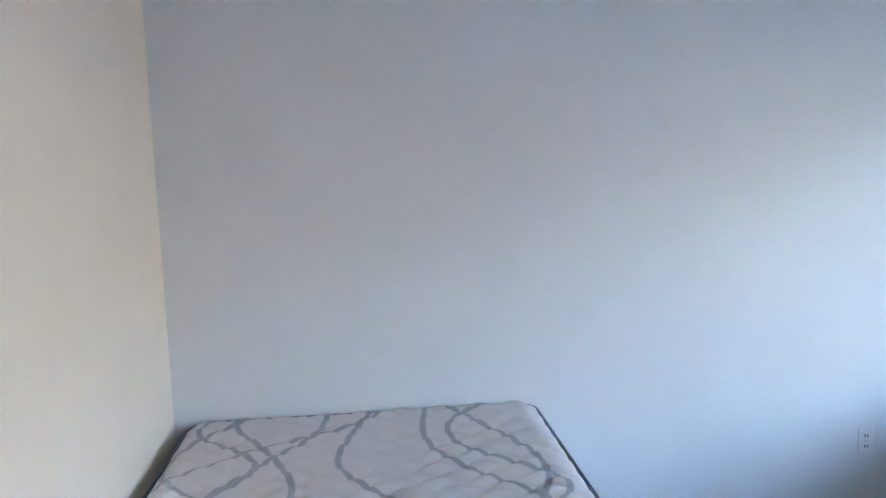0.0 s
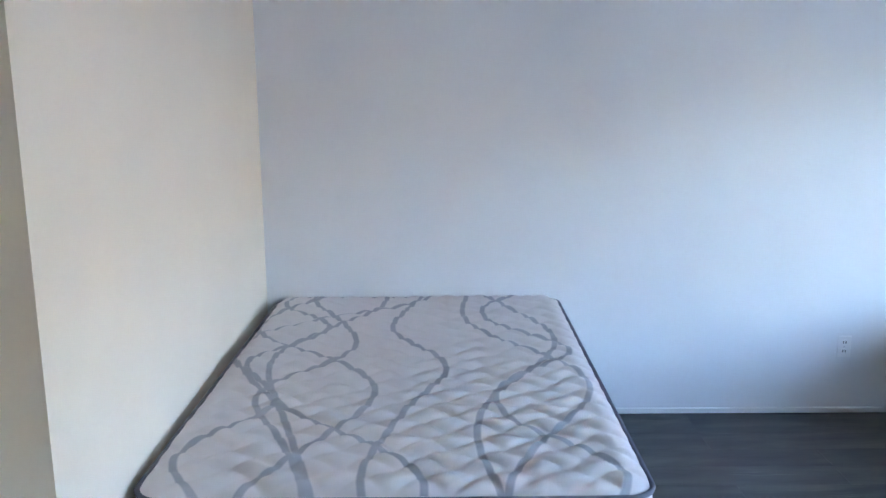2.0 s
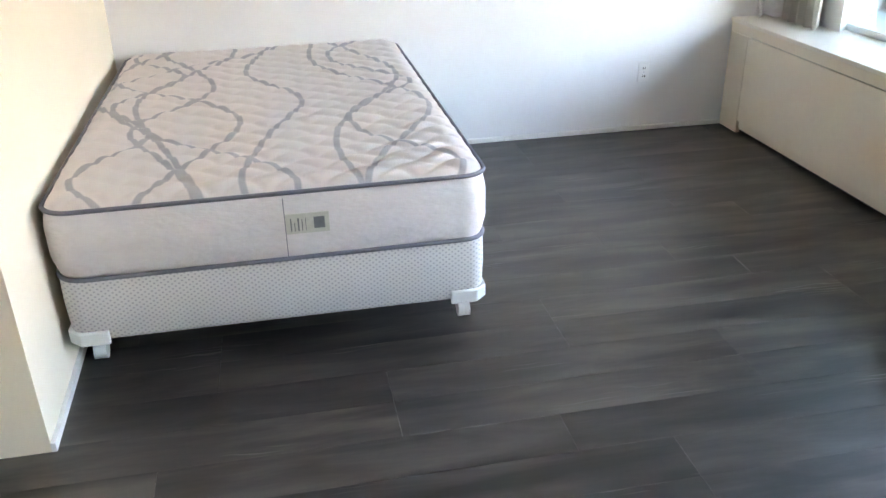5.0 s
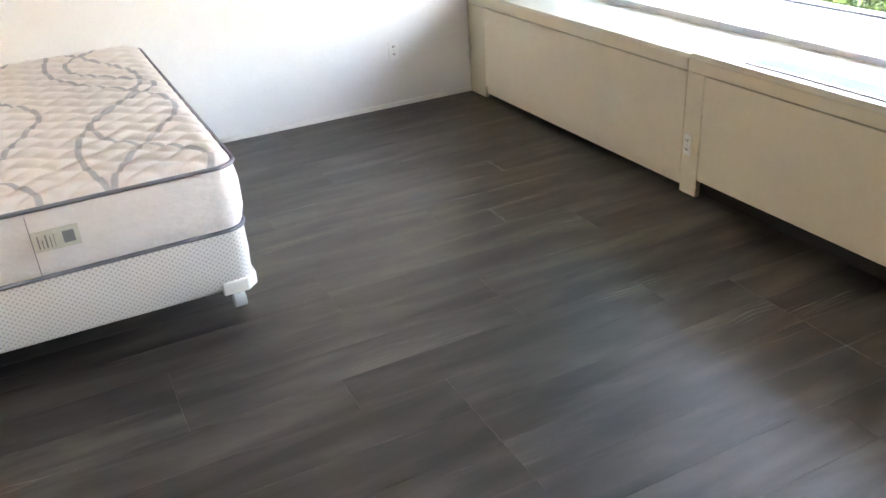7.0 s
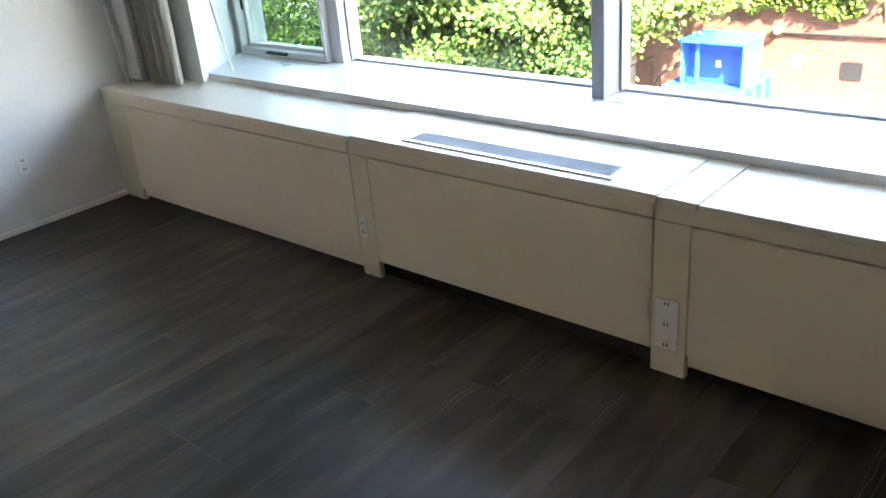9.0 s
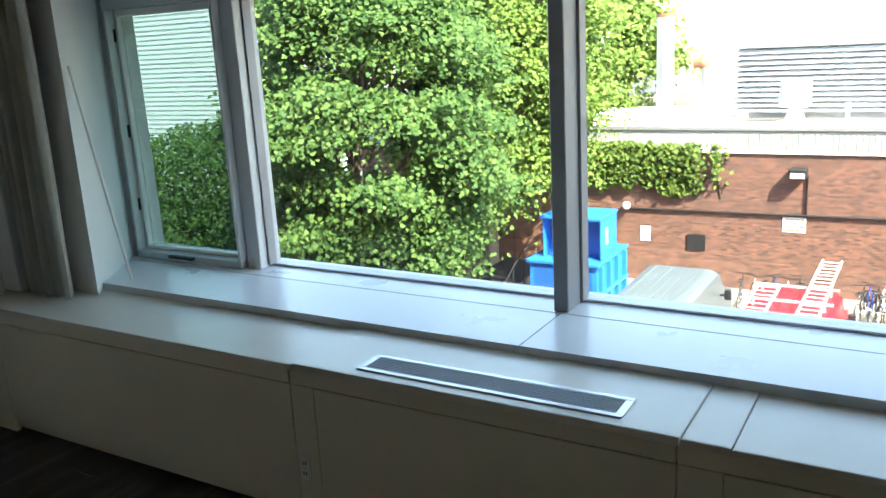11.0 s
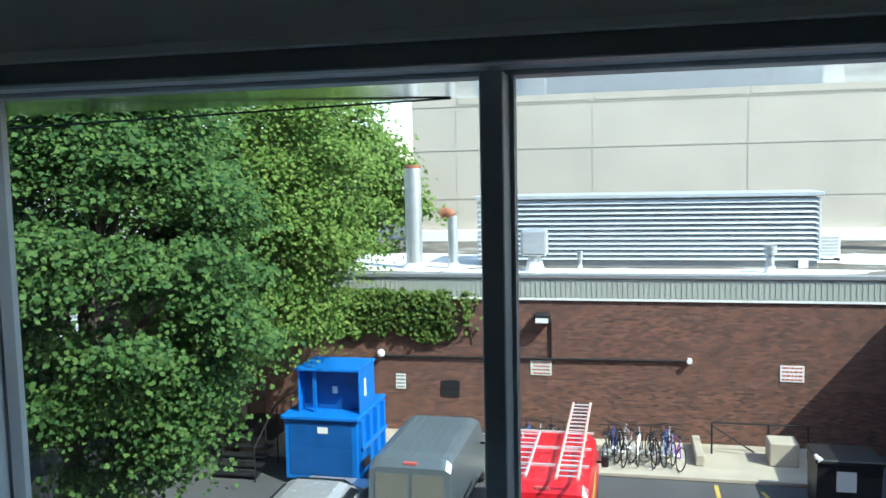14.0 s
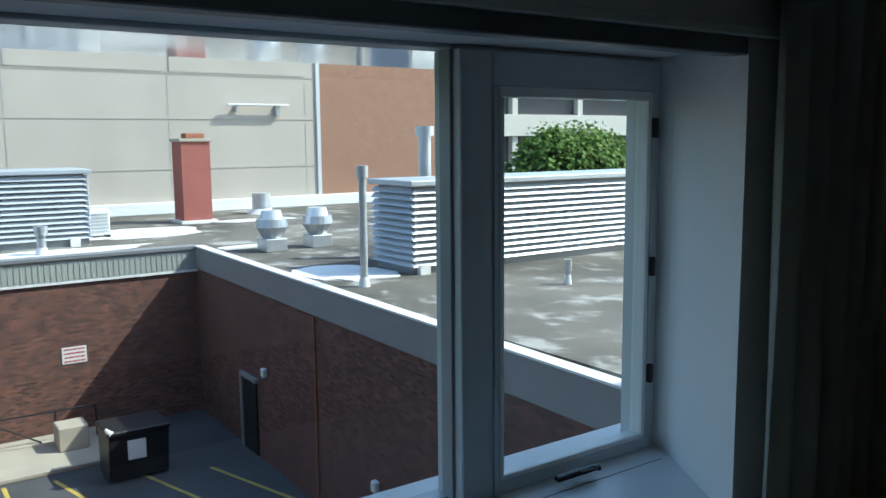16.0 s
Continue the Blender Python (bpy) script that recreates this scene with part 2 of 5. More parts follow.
def quilt_mat():
    """White knit with grey ribbons that wind along the bed in interlaced waves."""
    m = bpy.data.materials.new("quilted_knit")
    m.use_nodes = True
    n, l = m.node_tree.nodes, m.node_tree.links
    b = n["Principled BSDF"]
    b.inputs["Roughness"].default_value = 0.9
    tc, sep = n.new("ShaderNodeTexCoord"), n.new("ShaderNodeSeparateXYZ")
    l.new(tc.outputs["Object"], sep.inputs[0])

    def math_(op, a, c, d=None):
        q = n.new("ShaderNodeMath")
        q.operation = op
        for k, v in enumerate((a, c, d)):
            if v is None:
                continue
            if isinstance(v, (int, float)):
                q.inputs[k].default_value = v
            else:
                l.new(v, q.inputs[k])
        return q.outputs[0]

    total = None
    y = sep.outputs["Y"]
    for c, wave, a1, p1, a2, p2 in ((-0.381, 1.35, 0.138, 0.40, 0.020, 1.21), (-0.379, 2.10, 0.388, -1.75, 0.075, 2.12), (-0.359, 2.35, 0.182, -1.25, 0.030, -2.45),
                                    (-0.410, 2.15, 0.283, 2.94, 0.047, 2.49), (0.000, 1.45, 0.112, 2.28, 0.023, 1.92), (0.389, 2.20, 0.179, 0.68, 0.018, 0.49),
                                    (0.387, 2.35, 0.210, 2.40, 0.047, 2.68), (0.442, 1.10, 0.164, 0.89, 0.018, 0.23), (-0.537, 1.75, 0.036, 0.28, 0.113, -1.52)):
        k = 2 * math.pi / wave
        ang1, ang2 = math_("MULTIPLY_ADD", y, k, p1), math_("MULTIPLY_ADD", y, 2 * k, p2)
        bend = math_("ADD", math_("MULTIPLY", math_("SINE", ang1, 0), a1), math_("MULTIPLY", math_("SINE", ang2, 0), a2))
        slope = math_("ADD", math_("MULTIPLY", math_("COSINE", ang1, 0), a1 * k), math_("MULTIPLY", math_("COSINE", ang2, 0), 2 * a2 * k))
        d = math_("ABSOLUTE", math_("SUBTRACT", math_("SUBTRACT", sep.outputs["X"], c), bend), 0)
        d = math_("DIVIDE", d, math_("SQRT", math_("MULTIPLY_ADD", slope, slope, 1.0), 0))
        f = math_("MINIMUM", math_("MAXIMUM", math_("MULTIPLY_ADD", d, -1 / 0.006, 2.4), 0), 1)
        total = f if total is None else math_("MAXIMUM", total, f)
    ns = n.new("ShaderNodeTexNoise")
    ns.inputs["Scale"].default_value, ns.inputs["Detail"].default_value = 7, 3
    l.new(tc.outputs["Object"], ns.inputs[0])
    fac = math_("MULTIPLY", total, math_("MULTIPLY_ADD", ns.outputs[0], 0.5, 0.55))
    mix = n.new("ShaderNodeMix")
    mix.data_type = "RGBA"
    mix.inputs[6].default_value, mix.inputs[7].default_value = (0.74, 0.69, 0.68, 1), (0.34, 0.345, 0.39, 1)
    l.new(fac, mix.inputs[0])
    l.new(mix.outputs[2], b.inputs["Base Color"])
    weave = n.new("ShaderNodeTexNoise")
    weave.inputs["Scale"].default_value = 260
    l.new(tc.outputs["Object"], weave.inputs[0])
    bp = n.new("ShaderNodeBump")
    bp.inputs["Strength"].default_value, bp.inputs["Distance"].default_value = 0.3, 0.002
    l.new(weave.outputs[0], bp.inputs["Height"])
    l.new(bp.outputs[0], b.inputs["Normal"])
    return m


def dots_mat():
    """Pale woven ticking with rows of small grey-brown dots."""
    m = bpy.data.materials.new("dotted_ticking")
    m.use_nodes = True
    n, l = m.node_tree.nodes, m.node_tree.links
    b = n["Principled BSDF"]
    b.inputs["Roughness"].default_value = 0.9
    tc = n.new("ShaderNodeTexCoord")
    sep = n.new("ShaderNodeSeparateXYZ")
    l.new(tc.outputs["Object"], sep.inputs[0])
    outs = []
    for k, per in (("X", 0.022), ("Y", 0.022), ("Z", 0.018)):
        q = n.new("ShaderNodeMath")
        q.operation = "MULTIPLY"
        q.inputs[1].default_value = 2 * math.pi / per
        l.new(sep.outputs[k], q.inputs[0])
        s1 = n.new("ShaderNodeMath")
        s1.operation = "SINE"
        l.new(q.outputs[0], s1.inputs[0])
        outs.append(s1.outputs[0])
    mul = n.new("ShaderNodeMath")
    mul.operation = "MULTIPLY"
    l.new(outs[0], mul.inputs[0])
    l.new(outs[2], mul.inputs[1])
    rng = n.new("ShaderNodeMapRange")
    rng.inputs[1].default_value, rng.inputs[2].default_value = 0.3, 0.75
    l.new(mul.outputs[0], rng.inputs[0])
    mix = n.new("ShaderNodeMix")
    mix.data_type = "RGBA"
    mix.inputs[6].default_value, mix.inputs[7].default_value = (0.66, 0.63, 0.62, 1), (0.42, 0.4, 0.41, 1)
    l.new(rng.outputs[0], mix.inputs[0])
    l.new(mix.outputs[2], b.inputs["Base Color"])
    return m


M_WALL = mat("wall_paint", (0.77, 0.765, 0.76), 0.75, var=0.03, scale=2.5, bump=0.08, fine=90, dist=0.003, spec=0.3)
# warm light on the left and entry walls is mixed into this colour
M_WARMWALL = mat("warm_lit_wall_paint", (0.83, 0.74, 0.6), 0.75, var=0.03, scale=2.5, bump=0.08, fine=90, dist=0.003, spec=0.3)
M_CEIL = mat("ceiling_paint", (0.78, 0.76, 0.72), 0.85, var=0.03, scale=2, bump=0.1, fine=70, dist=0.003, spec=0.2)
M_TRIM = mat("white_gloss_trim", (0.8, 0.79, 0.76), 0.4, var=0.04, scale=5, bump=0.04, fine=40, dist=0.002)
M_CAB = mat("cream_enamel", (0.74, 0.66, 0.53), 0.42, var=0.05, scale=3, bump=0.04, fine=30, dist=0.002)
M_CABTOP = mat("cream_enamel_top", (0.74, 0.69, 0.6), 0.33, var=0.05, scale=4, bump=0.03, fine=30, dist=0.002)
M_SILL = mat("sill_laminate", (0.72, 0.74, 0.76), 0.3, var=0.03, scale=4, bump=0.02, fine=30, dist=0.002)
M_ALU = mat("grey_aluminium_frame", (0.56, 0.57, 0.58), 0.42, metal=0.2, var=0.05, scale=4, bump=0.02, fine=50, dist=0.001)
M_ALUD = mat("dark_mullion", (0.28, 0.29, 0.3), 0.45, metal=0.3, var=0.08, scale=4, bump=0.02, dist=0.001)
M_SLAT = mat("blue_grey_grille_slat", (0.32, 0.35, 0.39), 0.6, var=0.08, scale=9, bump=0.02, spec=0.3)
M_SOFFIT = mat("polished_head_flashing", (0.8, 0.82, 0.83), 0.1, metal=1.0, var=0.05, scale=3, bump=0.02, fine=8, dist=0.002)
M_GLASS = glass_mat("window_glass")
M_GLASS_G = glass_mat("green_sash_glass", (0.4, 0.5, 0.47))
M_PLANK = plank_mat()
# near-black: the subfloor, and painted shade inside the enclosure gaps
M_UNDER = mat("subfloor_and_gap_shade", (0.02, 0.018, 0.017), 0.9)
M_QUILT = quilt_mat()
M_SIDE = mat("mattress_side_knit", (0.74, 0.7, 0.71), 0.9, var=0.05, scale=18, bump=0.5, fine=34, dist=0.006, stretch=(1, 1, 2.4))
M_PIPE = mat("grey_piping", (0.17, 0.17, 0.21), 0.8, var=0.1, scale=40)
M_DOTS = dots_mat()
M_PLASTIC = mat("white_plastic", (0.8, 0.79, 0.77), 0.35, var=0.03, bump=0.02)
M_LABEL = mat("grey_fabric_label", (0.55, 0.55, 0.5), 0.8, var=0.08, scale=30)
M_INK = mat("dark_print_and_gap", (0.16, 0.17, 0.19), 0.7)
M_DARK = mat("dark_metal", (0.03, 0.03, 0.032), 0.45, metal=0.4, var=0.1)
M_STEEL = mat("galvanised_steel", (0.56, 0.58, 0.6), 0.4, metal=0.65, var=0.15, scale=5, bump=0.05)
M_CURTAIN = mat("pale_curtain_cloth", (0.68, 0.66, 0.61), 0.9, var=0.06, scale=12, bump=0.3, fine=200, dist=0.002)
M_WOOD = mat("brown_wood_frame", (0.17, 0.1, 0.055), 0.5, var=0.2, scale=8, stretch=(6, 1, 1))
M_BRICK = brick_mat("red_brown_brick", (0.235, 0.096, 0.062), (0.08, 0.038, 0.031), (0.12, 0.09, 0.077))
M_BRICKX = brick_mat("shaded_wing_brick", (0.235, 0.096, 0.062), (0.08, 0.038, 0.031), (0.12, 0.09, 0.077), along="x")
M_BRICK2 = brick_mat("orange_brick", (0.36, 0.17, 0.1), (0.29, 0.14, 0.085), (0.3, 0.22, 0.17))
M_CHIM = brick_mat("chimney_brick", (0.38, 0.1, 0.075), (0.33, 0.085, 0.065), (0.34, 0.17, 0.14))
M_ASPHALT = mat("asphalt", (0.075, 0.076, 0.08), 0.92, var=0.3, scale=0.6, bump=0.4, fine=40, dist=0.01)
M_CONC = mat("pale_concrete", (0.42, 0.375, 0.3), 0.9, var=0.18, scale=1.2, bump=0.3, fine=30)
M_BEIGE = mat("beige_stucco_panel", (0.46, 0.408, 0.35), 0.9, var=0.12, scale=0.35, bump=0.1, fine=12)
M_ROOF = roof_mat()
M_ROOFW = mat("white_roof_membrane", (0.78, 0.78, 0.76), 0.7, var=0.1, scale=0.7)
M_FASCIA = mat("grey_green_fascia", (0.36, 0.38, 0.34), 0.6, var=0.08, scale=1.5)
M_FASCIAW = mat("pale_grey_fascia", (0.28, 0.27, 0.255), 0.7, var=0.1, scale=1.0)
M_RUST = mat("rusty_metal", (0.32, 0.13, 0.07), 0.8, var=0.3, scale=9)
M_LOUV = mat("louver_blue_grey", (0.5, 0.53, 0.56), 0.45, metal=0.3, var=0.07, scale=2)
M_BLUE = mat("blue_painted_steel", (0.01, 0.16, 0.56), 0.45, var=0.2, scale=2.2, bump=0.1)
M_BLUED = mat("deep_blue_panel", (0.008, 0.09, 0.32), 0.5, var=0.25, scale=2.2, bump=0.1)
M_GREY = mat("grey_van_paint", (0.13, 0.16, 0.18), 0.32, metal=0.3, var=0.12, scale=1.5, bump=0.0)
M_RED = mat("red_van_paint", (0.62, 0.012, 0.022), 0.32, var=0.06, scale=1.5, bump=0.0)
M_SILVER = mat("silver_car_paint", (0.5, 0.51, 0.52), 0.25, metal=0.5, var=0.04, bump=0.0)
M_WIN = mat("dark_car_glass", (0.02, 0.025, 0.03), 0.08, var=0.05, bump=0.0)
M_WINP = mat("pale_tinted_glass", (0.14, 0.14, 0.125), 0.2, var=0.1, bump=0.0)
M_TYRE = mat("tyre_rubber", (0.02, 0.02, 0.02), 0.85)
M_YELLOW = mat("yellow_paint", (0.5, 0.37, 0.08), 0.7, var=0.3, scale=3)
M_LADDER = mat("fibreglass_ladder", (0.72, 0.42, 0.36), 0.6, var=0.08)
M_ALUL = mat("bright_aluminium", (0.75, 0.76, 0.77), 0.35, metal=0.5, var=0.06)
M_PURPLE = mat("purple_bike_paint", (0.25, 0.06, 0.4), 0.35, bump=0.0)
M_BIKEB = mat("blue_bike_paint", (0.05, 0.09, 0.35), 0.35, bump=0.0)
M_SIGN = mat("white_sign_sheet", (0.78, 0.78, 0.76), 0.5, var=0.05)
M_SIGNG = mat("pale_green_sign_sheet", (0.6, 0.68, 0.62), 0.5, var=0.05)
M_REDINK = mat("red_print", (0.5, 0.1, 0.09), 0.6)
M_FENCE = mat("weathered_fence_wood", (0.2, 0.165, 0.13), 0.85, var=0.25, scale=2, stretch=(8, 8, 1))
M_BARK = mat("bark", (0.09, 0.07, 0.055), 0.95, var=0.3, scale=6, bump=0.6, fine=25, stretch=(3, 3, 0.6), dist=0.03)
M_LEAF = leaf_mat("maple_leaf", (0.025, 0.075, 0.022), (0.095, 0.17, 0.042))
M_LEAFY = leaf_mat("sunlit_yellow_green_leaf", (0.06, 0.13, 0.02), (0.17, 0.25, 0.055))
M_IVY = leaf_mat("ivy_leaf", (0.03, 0.075, 0.015), (0.14, 0.2, 0.04))
M_SPRUCE = leaf_mat("spruce_needle", (0.03, 0.06, 0.04), (0.1, 0.13, 0.08))
M_SIDING = mat("white_siding", (0.56, 0.57, 0.58), 0.6, var=0.05)
M_GARAGE = mat("garage_concrete", (0.55, 0.52, 0.46), 0.9, var=0.08, scale=0.5)
M_JOINT = mat("beige_panel_joint", (0.405, 0.365, 0.315), 0.9, var=0.08, scale=0.5)
M_SHADE = mat("garage_deck_shade", (0.1, 0.1, 0.1), 0.9)


# ---- building helpers ----
def bx(bm, lo, hi, bevel=0.0, seg=1):
    """A box from corner lo to corner hi, added to bm."""
    r = bmesh.ops.create_cube(bm, size=1)
    c = [(a + b) / 2 for a, b in zip(lo, hi)]
    d = [abs(b - a) for a, b in zip(lo, hi)]
    bmesh.ops.transform(bm, matrix=Matrix.Translation(c) @ Matrix.Diagonal((*d, 1)), verts=r["verts"])
    if bevel:
        es = list({e for v in r["verts"] for e in v.link_edges})
        bmesh.ops.bevel(bm, geom=es, offset=bevel, segments=seg, affect="EDGES", profile=0.5)
    return bm


def tube(bm, p0, p1, r0, r1=None, n=12, caps=True):
    p0, p1 = Vector(p0), Vector(p1)
    m = Matrix.Translation((p0 + p1) / 2) @ (p1 - p0).to_track_quat("Z", "Y").to_matrix().to_4x4()
    bmesh.ops.create_cone(bm, cap_ends=caps, segments=n, radius1=r0, radius2=r0 if r1 is None else r1, depth=(p1 - p0).length, matrix=m)
    return bm


def ring(bm, c, major, minor, axis="Y", n=24, k=6):
    """A torus round c, its axle along axis."""
    c = Vector(c)
    rows = []
    for i in range(n):
        a = 2 * math.pi * i / n
        row = []
        for j in range(k):
            b = 2 * math.pi * j / k
            u, w, h = (major + minor * math.cos(b)) * math.cos(a), (major + minor * math.cos(b)) * math.sin(a), minor * math.sin(b)
            row.append(bm.verts.new(c + (Vector((u, h, w)) if axis == "Y" else Vector((h, u, w)) if axis == "X" else Vector((u, w, h)))))
        rows.append(row)
    for i in range(n):
        for j in range(k):
            bm.faces.new((rows[i][j], rows[(i + 1) % n][j], rows[(i + 1) % n][(j + 1) % k], rows[i][(j + 1) % k]))
    return bm


def prism(bm, pts, axis, a, b):
    """A closed outline of 2D points, drawn out along an axis from a to b."""
    def at(p, v):
        return (v, p[0], p[1]) if axis == "x" else (p[0], v, p[1]) if axis == "y" else (p[0], p[1], v)
    v0, v1 = [bm.verts.new(at(p, a)) for p in pts], [bm.verts.new(at(p, b)) for p in pts]
    bm.faces.new(v0)
    bm.faces.new(v1[::-1])
    for i in range(len(pts)):
        j = (i + 1) % len(pts)
        bm.faces.new((v0[j], v0[i], v1[i], v1[j]))
    bmesh.ops.recalc_face_normals(bm, faces=bm.faces)
    return bm


def mesh_of(name, bm, material, smooth=False):
    me = bpy.data.meshes.new(name)
    bm.normal_update()
    bm.to_mesh(me)
    bm.free()
    me.materials.append(material)
    if smooth:
        me.polygons.foreach_set("use_smooth", [True] * len(me.polygons))
    return me


def part(name, bm, material, parent=None, label="", smooth=False):
    ob = new(name, mesh_of(name, bm, material, smooth))
    ob.parent = parent
    if label:
        ob["label"] = label
    return ob


def thing(name, label, category, group="", kind="", at=(0, 0, 0)):
    ob = new(name)
    ob.location = at
    ob.empty_display_size = 0.1
    return tagged(ob, label, category, group, kind)


def B(*boxes, bevel=0.0, seg=1):
    bm = bmesh.new()
    for lo, hi in boxes:
        bx(bm, lo, hi, bevel, seg)
    return bm


def struct(name, bm, material, label, category):
    return tagged(part(name, bm, material), label, category, kind="structure")


# ---- room: plan ----
CEIL = 2.62
X_ENTRY = -0.4
Y_END, Y_BACK, X_FACE, X_TOPBACK, X_GLASS = -9.0, -0.09, 3.47, 3.87, 4.465
Z_SILL, Z_CAB, Z_HEAD = 0.69, 0.655, 2.135
struct("wall_back", B(((-0.2, Y_BACK, -0.3), (4.7, 0.2, CEIL + 0.2))), M_WALL, "plain white painted plaster wall behind the bed", "wall")
struct("wall_left", prism(bmesh.new(), [(X_ENTRY, -2.54), (0, -2.54), (-0.053, Y_BACK), (X_ENTRY, Y_BACK)], "z", 0, CEIL), M_WARMWALL, "painted wall beside the bed ending in a corner, warm light in its cream colour", "wall")
struct("wall_entry", B(((X_ENTRY - 0.2, Y_END, 0), (X_ENTRY, -2.542, CEIL))), M_WARMWALL, "painted set-back wall by the entry, warm light in its cream colour", "wall")
struct("wall_rear", B(((X_ENTRY - 0.2, Y_END - 0.2, 0), (4.7, Y_END, CEIL))), M_WALL, "plain painted rear wall of the room", "wall")
struct("ceiling", B(((X_ENTRY - 0.2, Y_END, CEIL), (4.7, Y_BACK, CEIL + 0.2))), M_CEIL, "flat white painted ceiling", "ceiling")
struct("subfloor", B(((X_ENTRY - 0.2, Y_END, -0.3), (4.7, Y_BACK, -0.012))), M_UNDER, "dark subfloor under the vinyl planks", "floor")
struct("wall_window_above", B(((3.8, Y_END, Z_HEAD), (4.7, Y_BACK, CEIL))), M_WALL, "dark lintel wall above the wide window", "wall")
struct("wall_window_below", B(((3.8, Y_END, -0.3), (4.7, Y_BACK, Z_SILL - 0.045))), M_WALL, "wall under the window sill", "wall")
for nm, y0, y1, y2 in (("wall_window_side_1", Y_BACK, -0.64, -0.30), ("wall_window_side_2", Y_END, -5.18, -5.47)):
    struct(nm, prism(bmesh.new(), [(3.8, y0), (3.8, y1), (4.3, y2), (4.42, y2), (4.42, y0)], "z", Z_SILL - 0.045, Z_HEAD), M_WALL, "white splayed window reveal", "wall")
struct("trim", B(((3.77, -5.9, Z_HEAD - 0.005), (3.8, -0.1, Z_HEAD + 0.02)), bevel=0.002), M_TRIM, "thin white trim strip along the window lintel", "trim")
struct("blind_track", B(((3.80, -5.18, Z_HEAD - 0.055), (3.86, -0.64, Z_HEAD - 0.002)), bevel=0.004), M_ALUD, "dark curtain track under the lintel", "trim")
struct("baseboard_1", B(((1.0, Y_BACK - 0.014, 0), (3.47, Y_BACK, 0.03)), bevel=0.004), M_TRIM, "narrow white baseboard along the wall", "baseboard")
struct("baseboard_2", prism(bmesh.new(), [(-0.001, -2.54), (0.014, -2.54), (-0.039, Y_BACK - 0.014), (-0.054, Y_BACK - 0.014)], "z", 0, 0.03), M_TRIM, "narrow white baseboard along the wall", "baseboard")
struct("baseboard_3", B(((-0.05, Y_BACK - 0.014, 0), (1.0, Y_BACK, 0.03)), bevel=0.004), M_TRIM, "narrow white baseboard along the wall", "baseboard")

# window sill board
sill = struct("window_sill", prism(bmesh.new(), [(X_TOPBACK, -0.592), (4.3, -0.30), (4.47, -0.30), (4.47, -5.47), (4.3, -5.47), (X_TOPBACK, -5.22)], "z", Z_SILL - 0.043, Z_SILL), M_SILL, "deep pale grey-white window sill board", "window sill")
part("joint", B(((4.255, -5.4, Z_SILL - 0.001), (4.259, -0.4, Z_SILL + 0.0008))), M_INK, sill)
part("joint", B(((X_TOPBACK, -2.884, Z_SILL - 0.001), (4.255, -2.880, Z_SILL + 0.0008))), M_INK, sill)
# ink-dark strip put in for the shade under the sill's lip
part("gap_shade_strip", B(((X_TOPBACK + 0.006, -5.2, Z_CAB), (3.91, -0.72, Z_SILL - 0.044))), M_INK, sill)

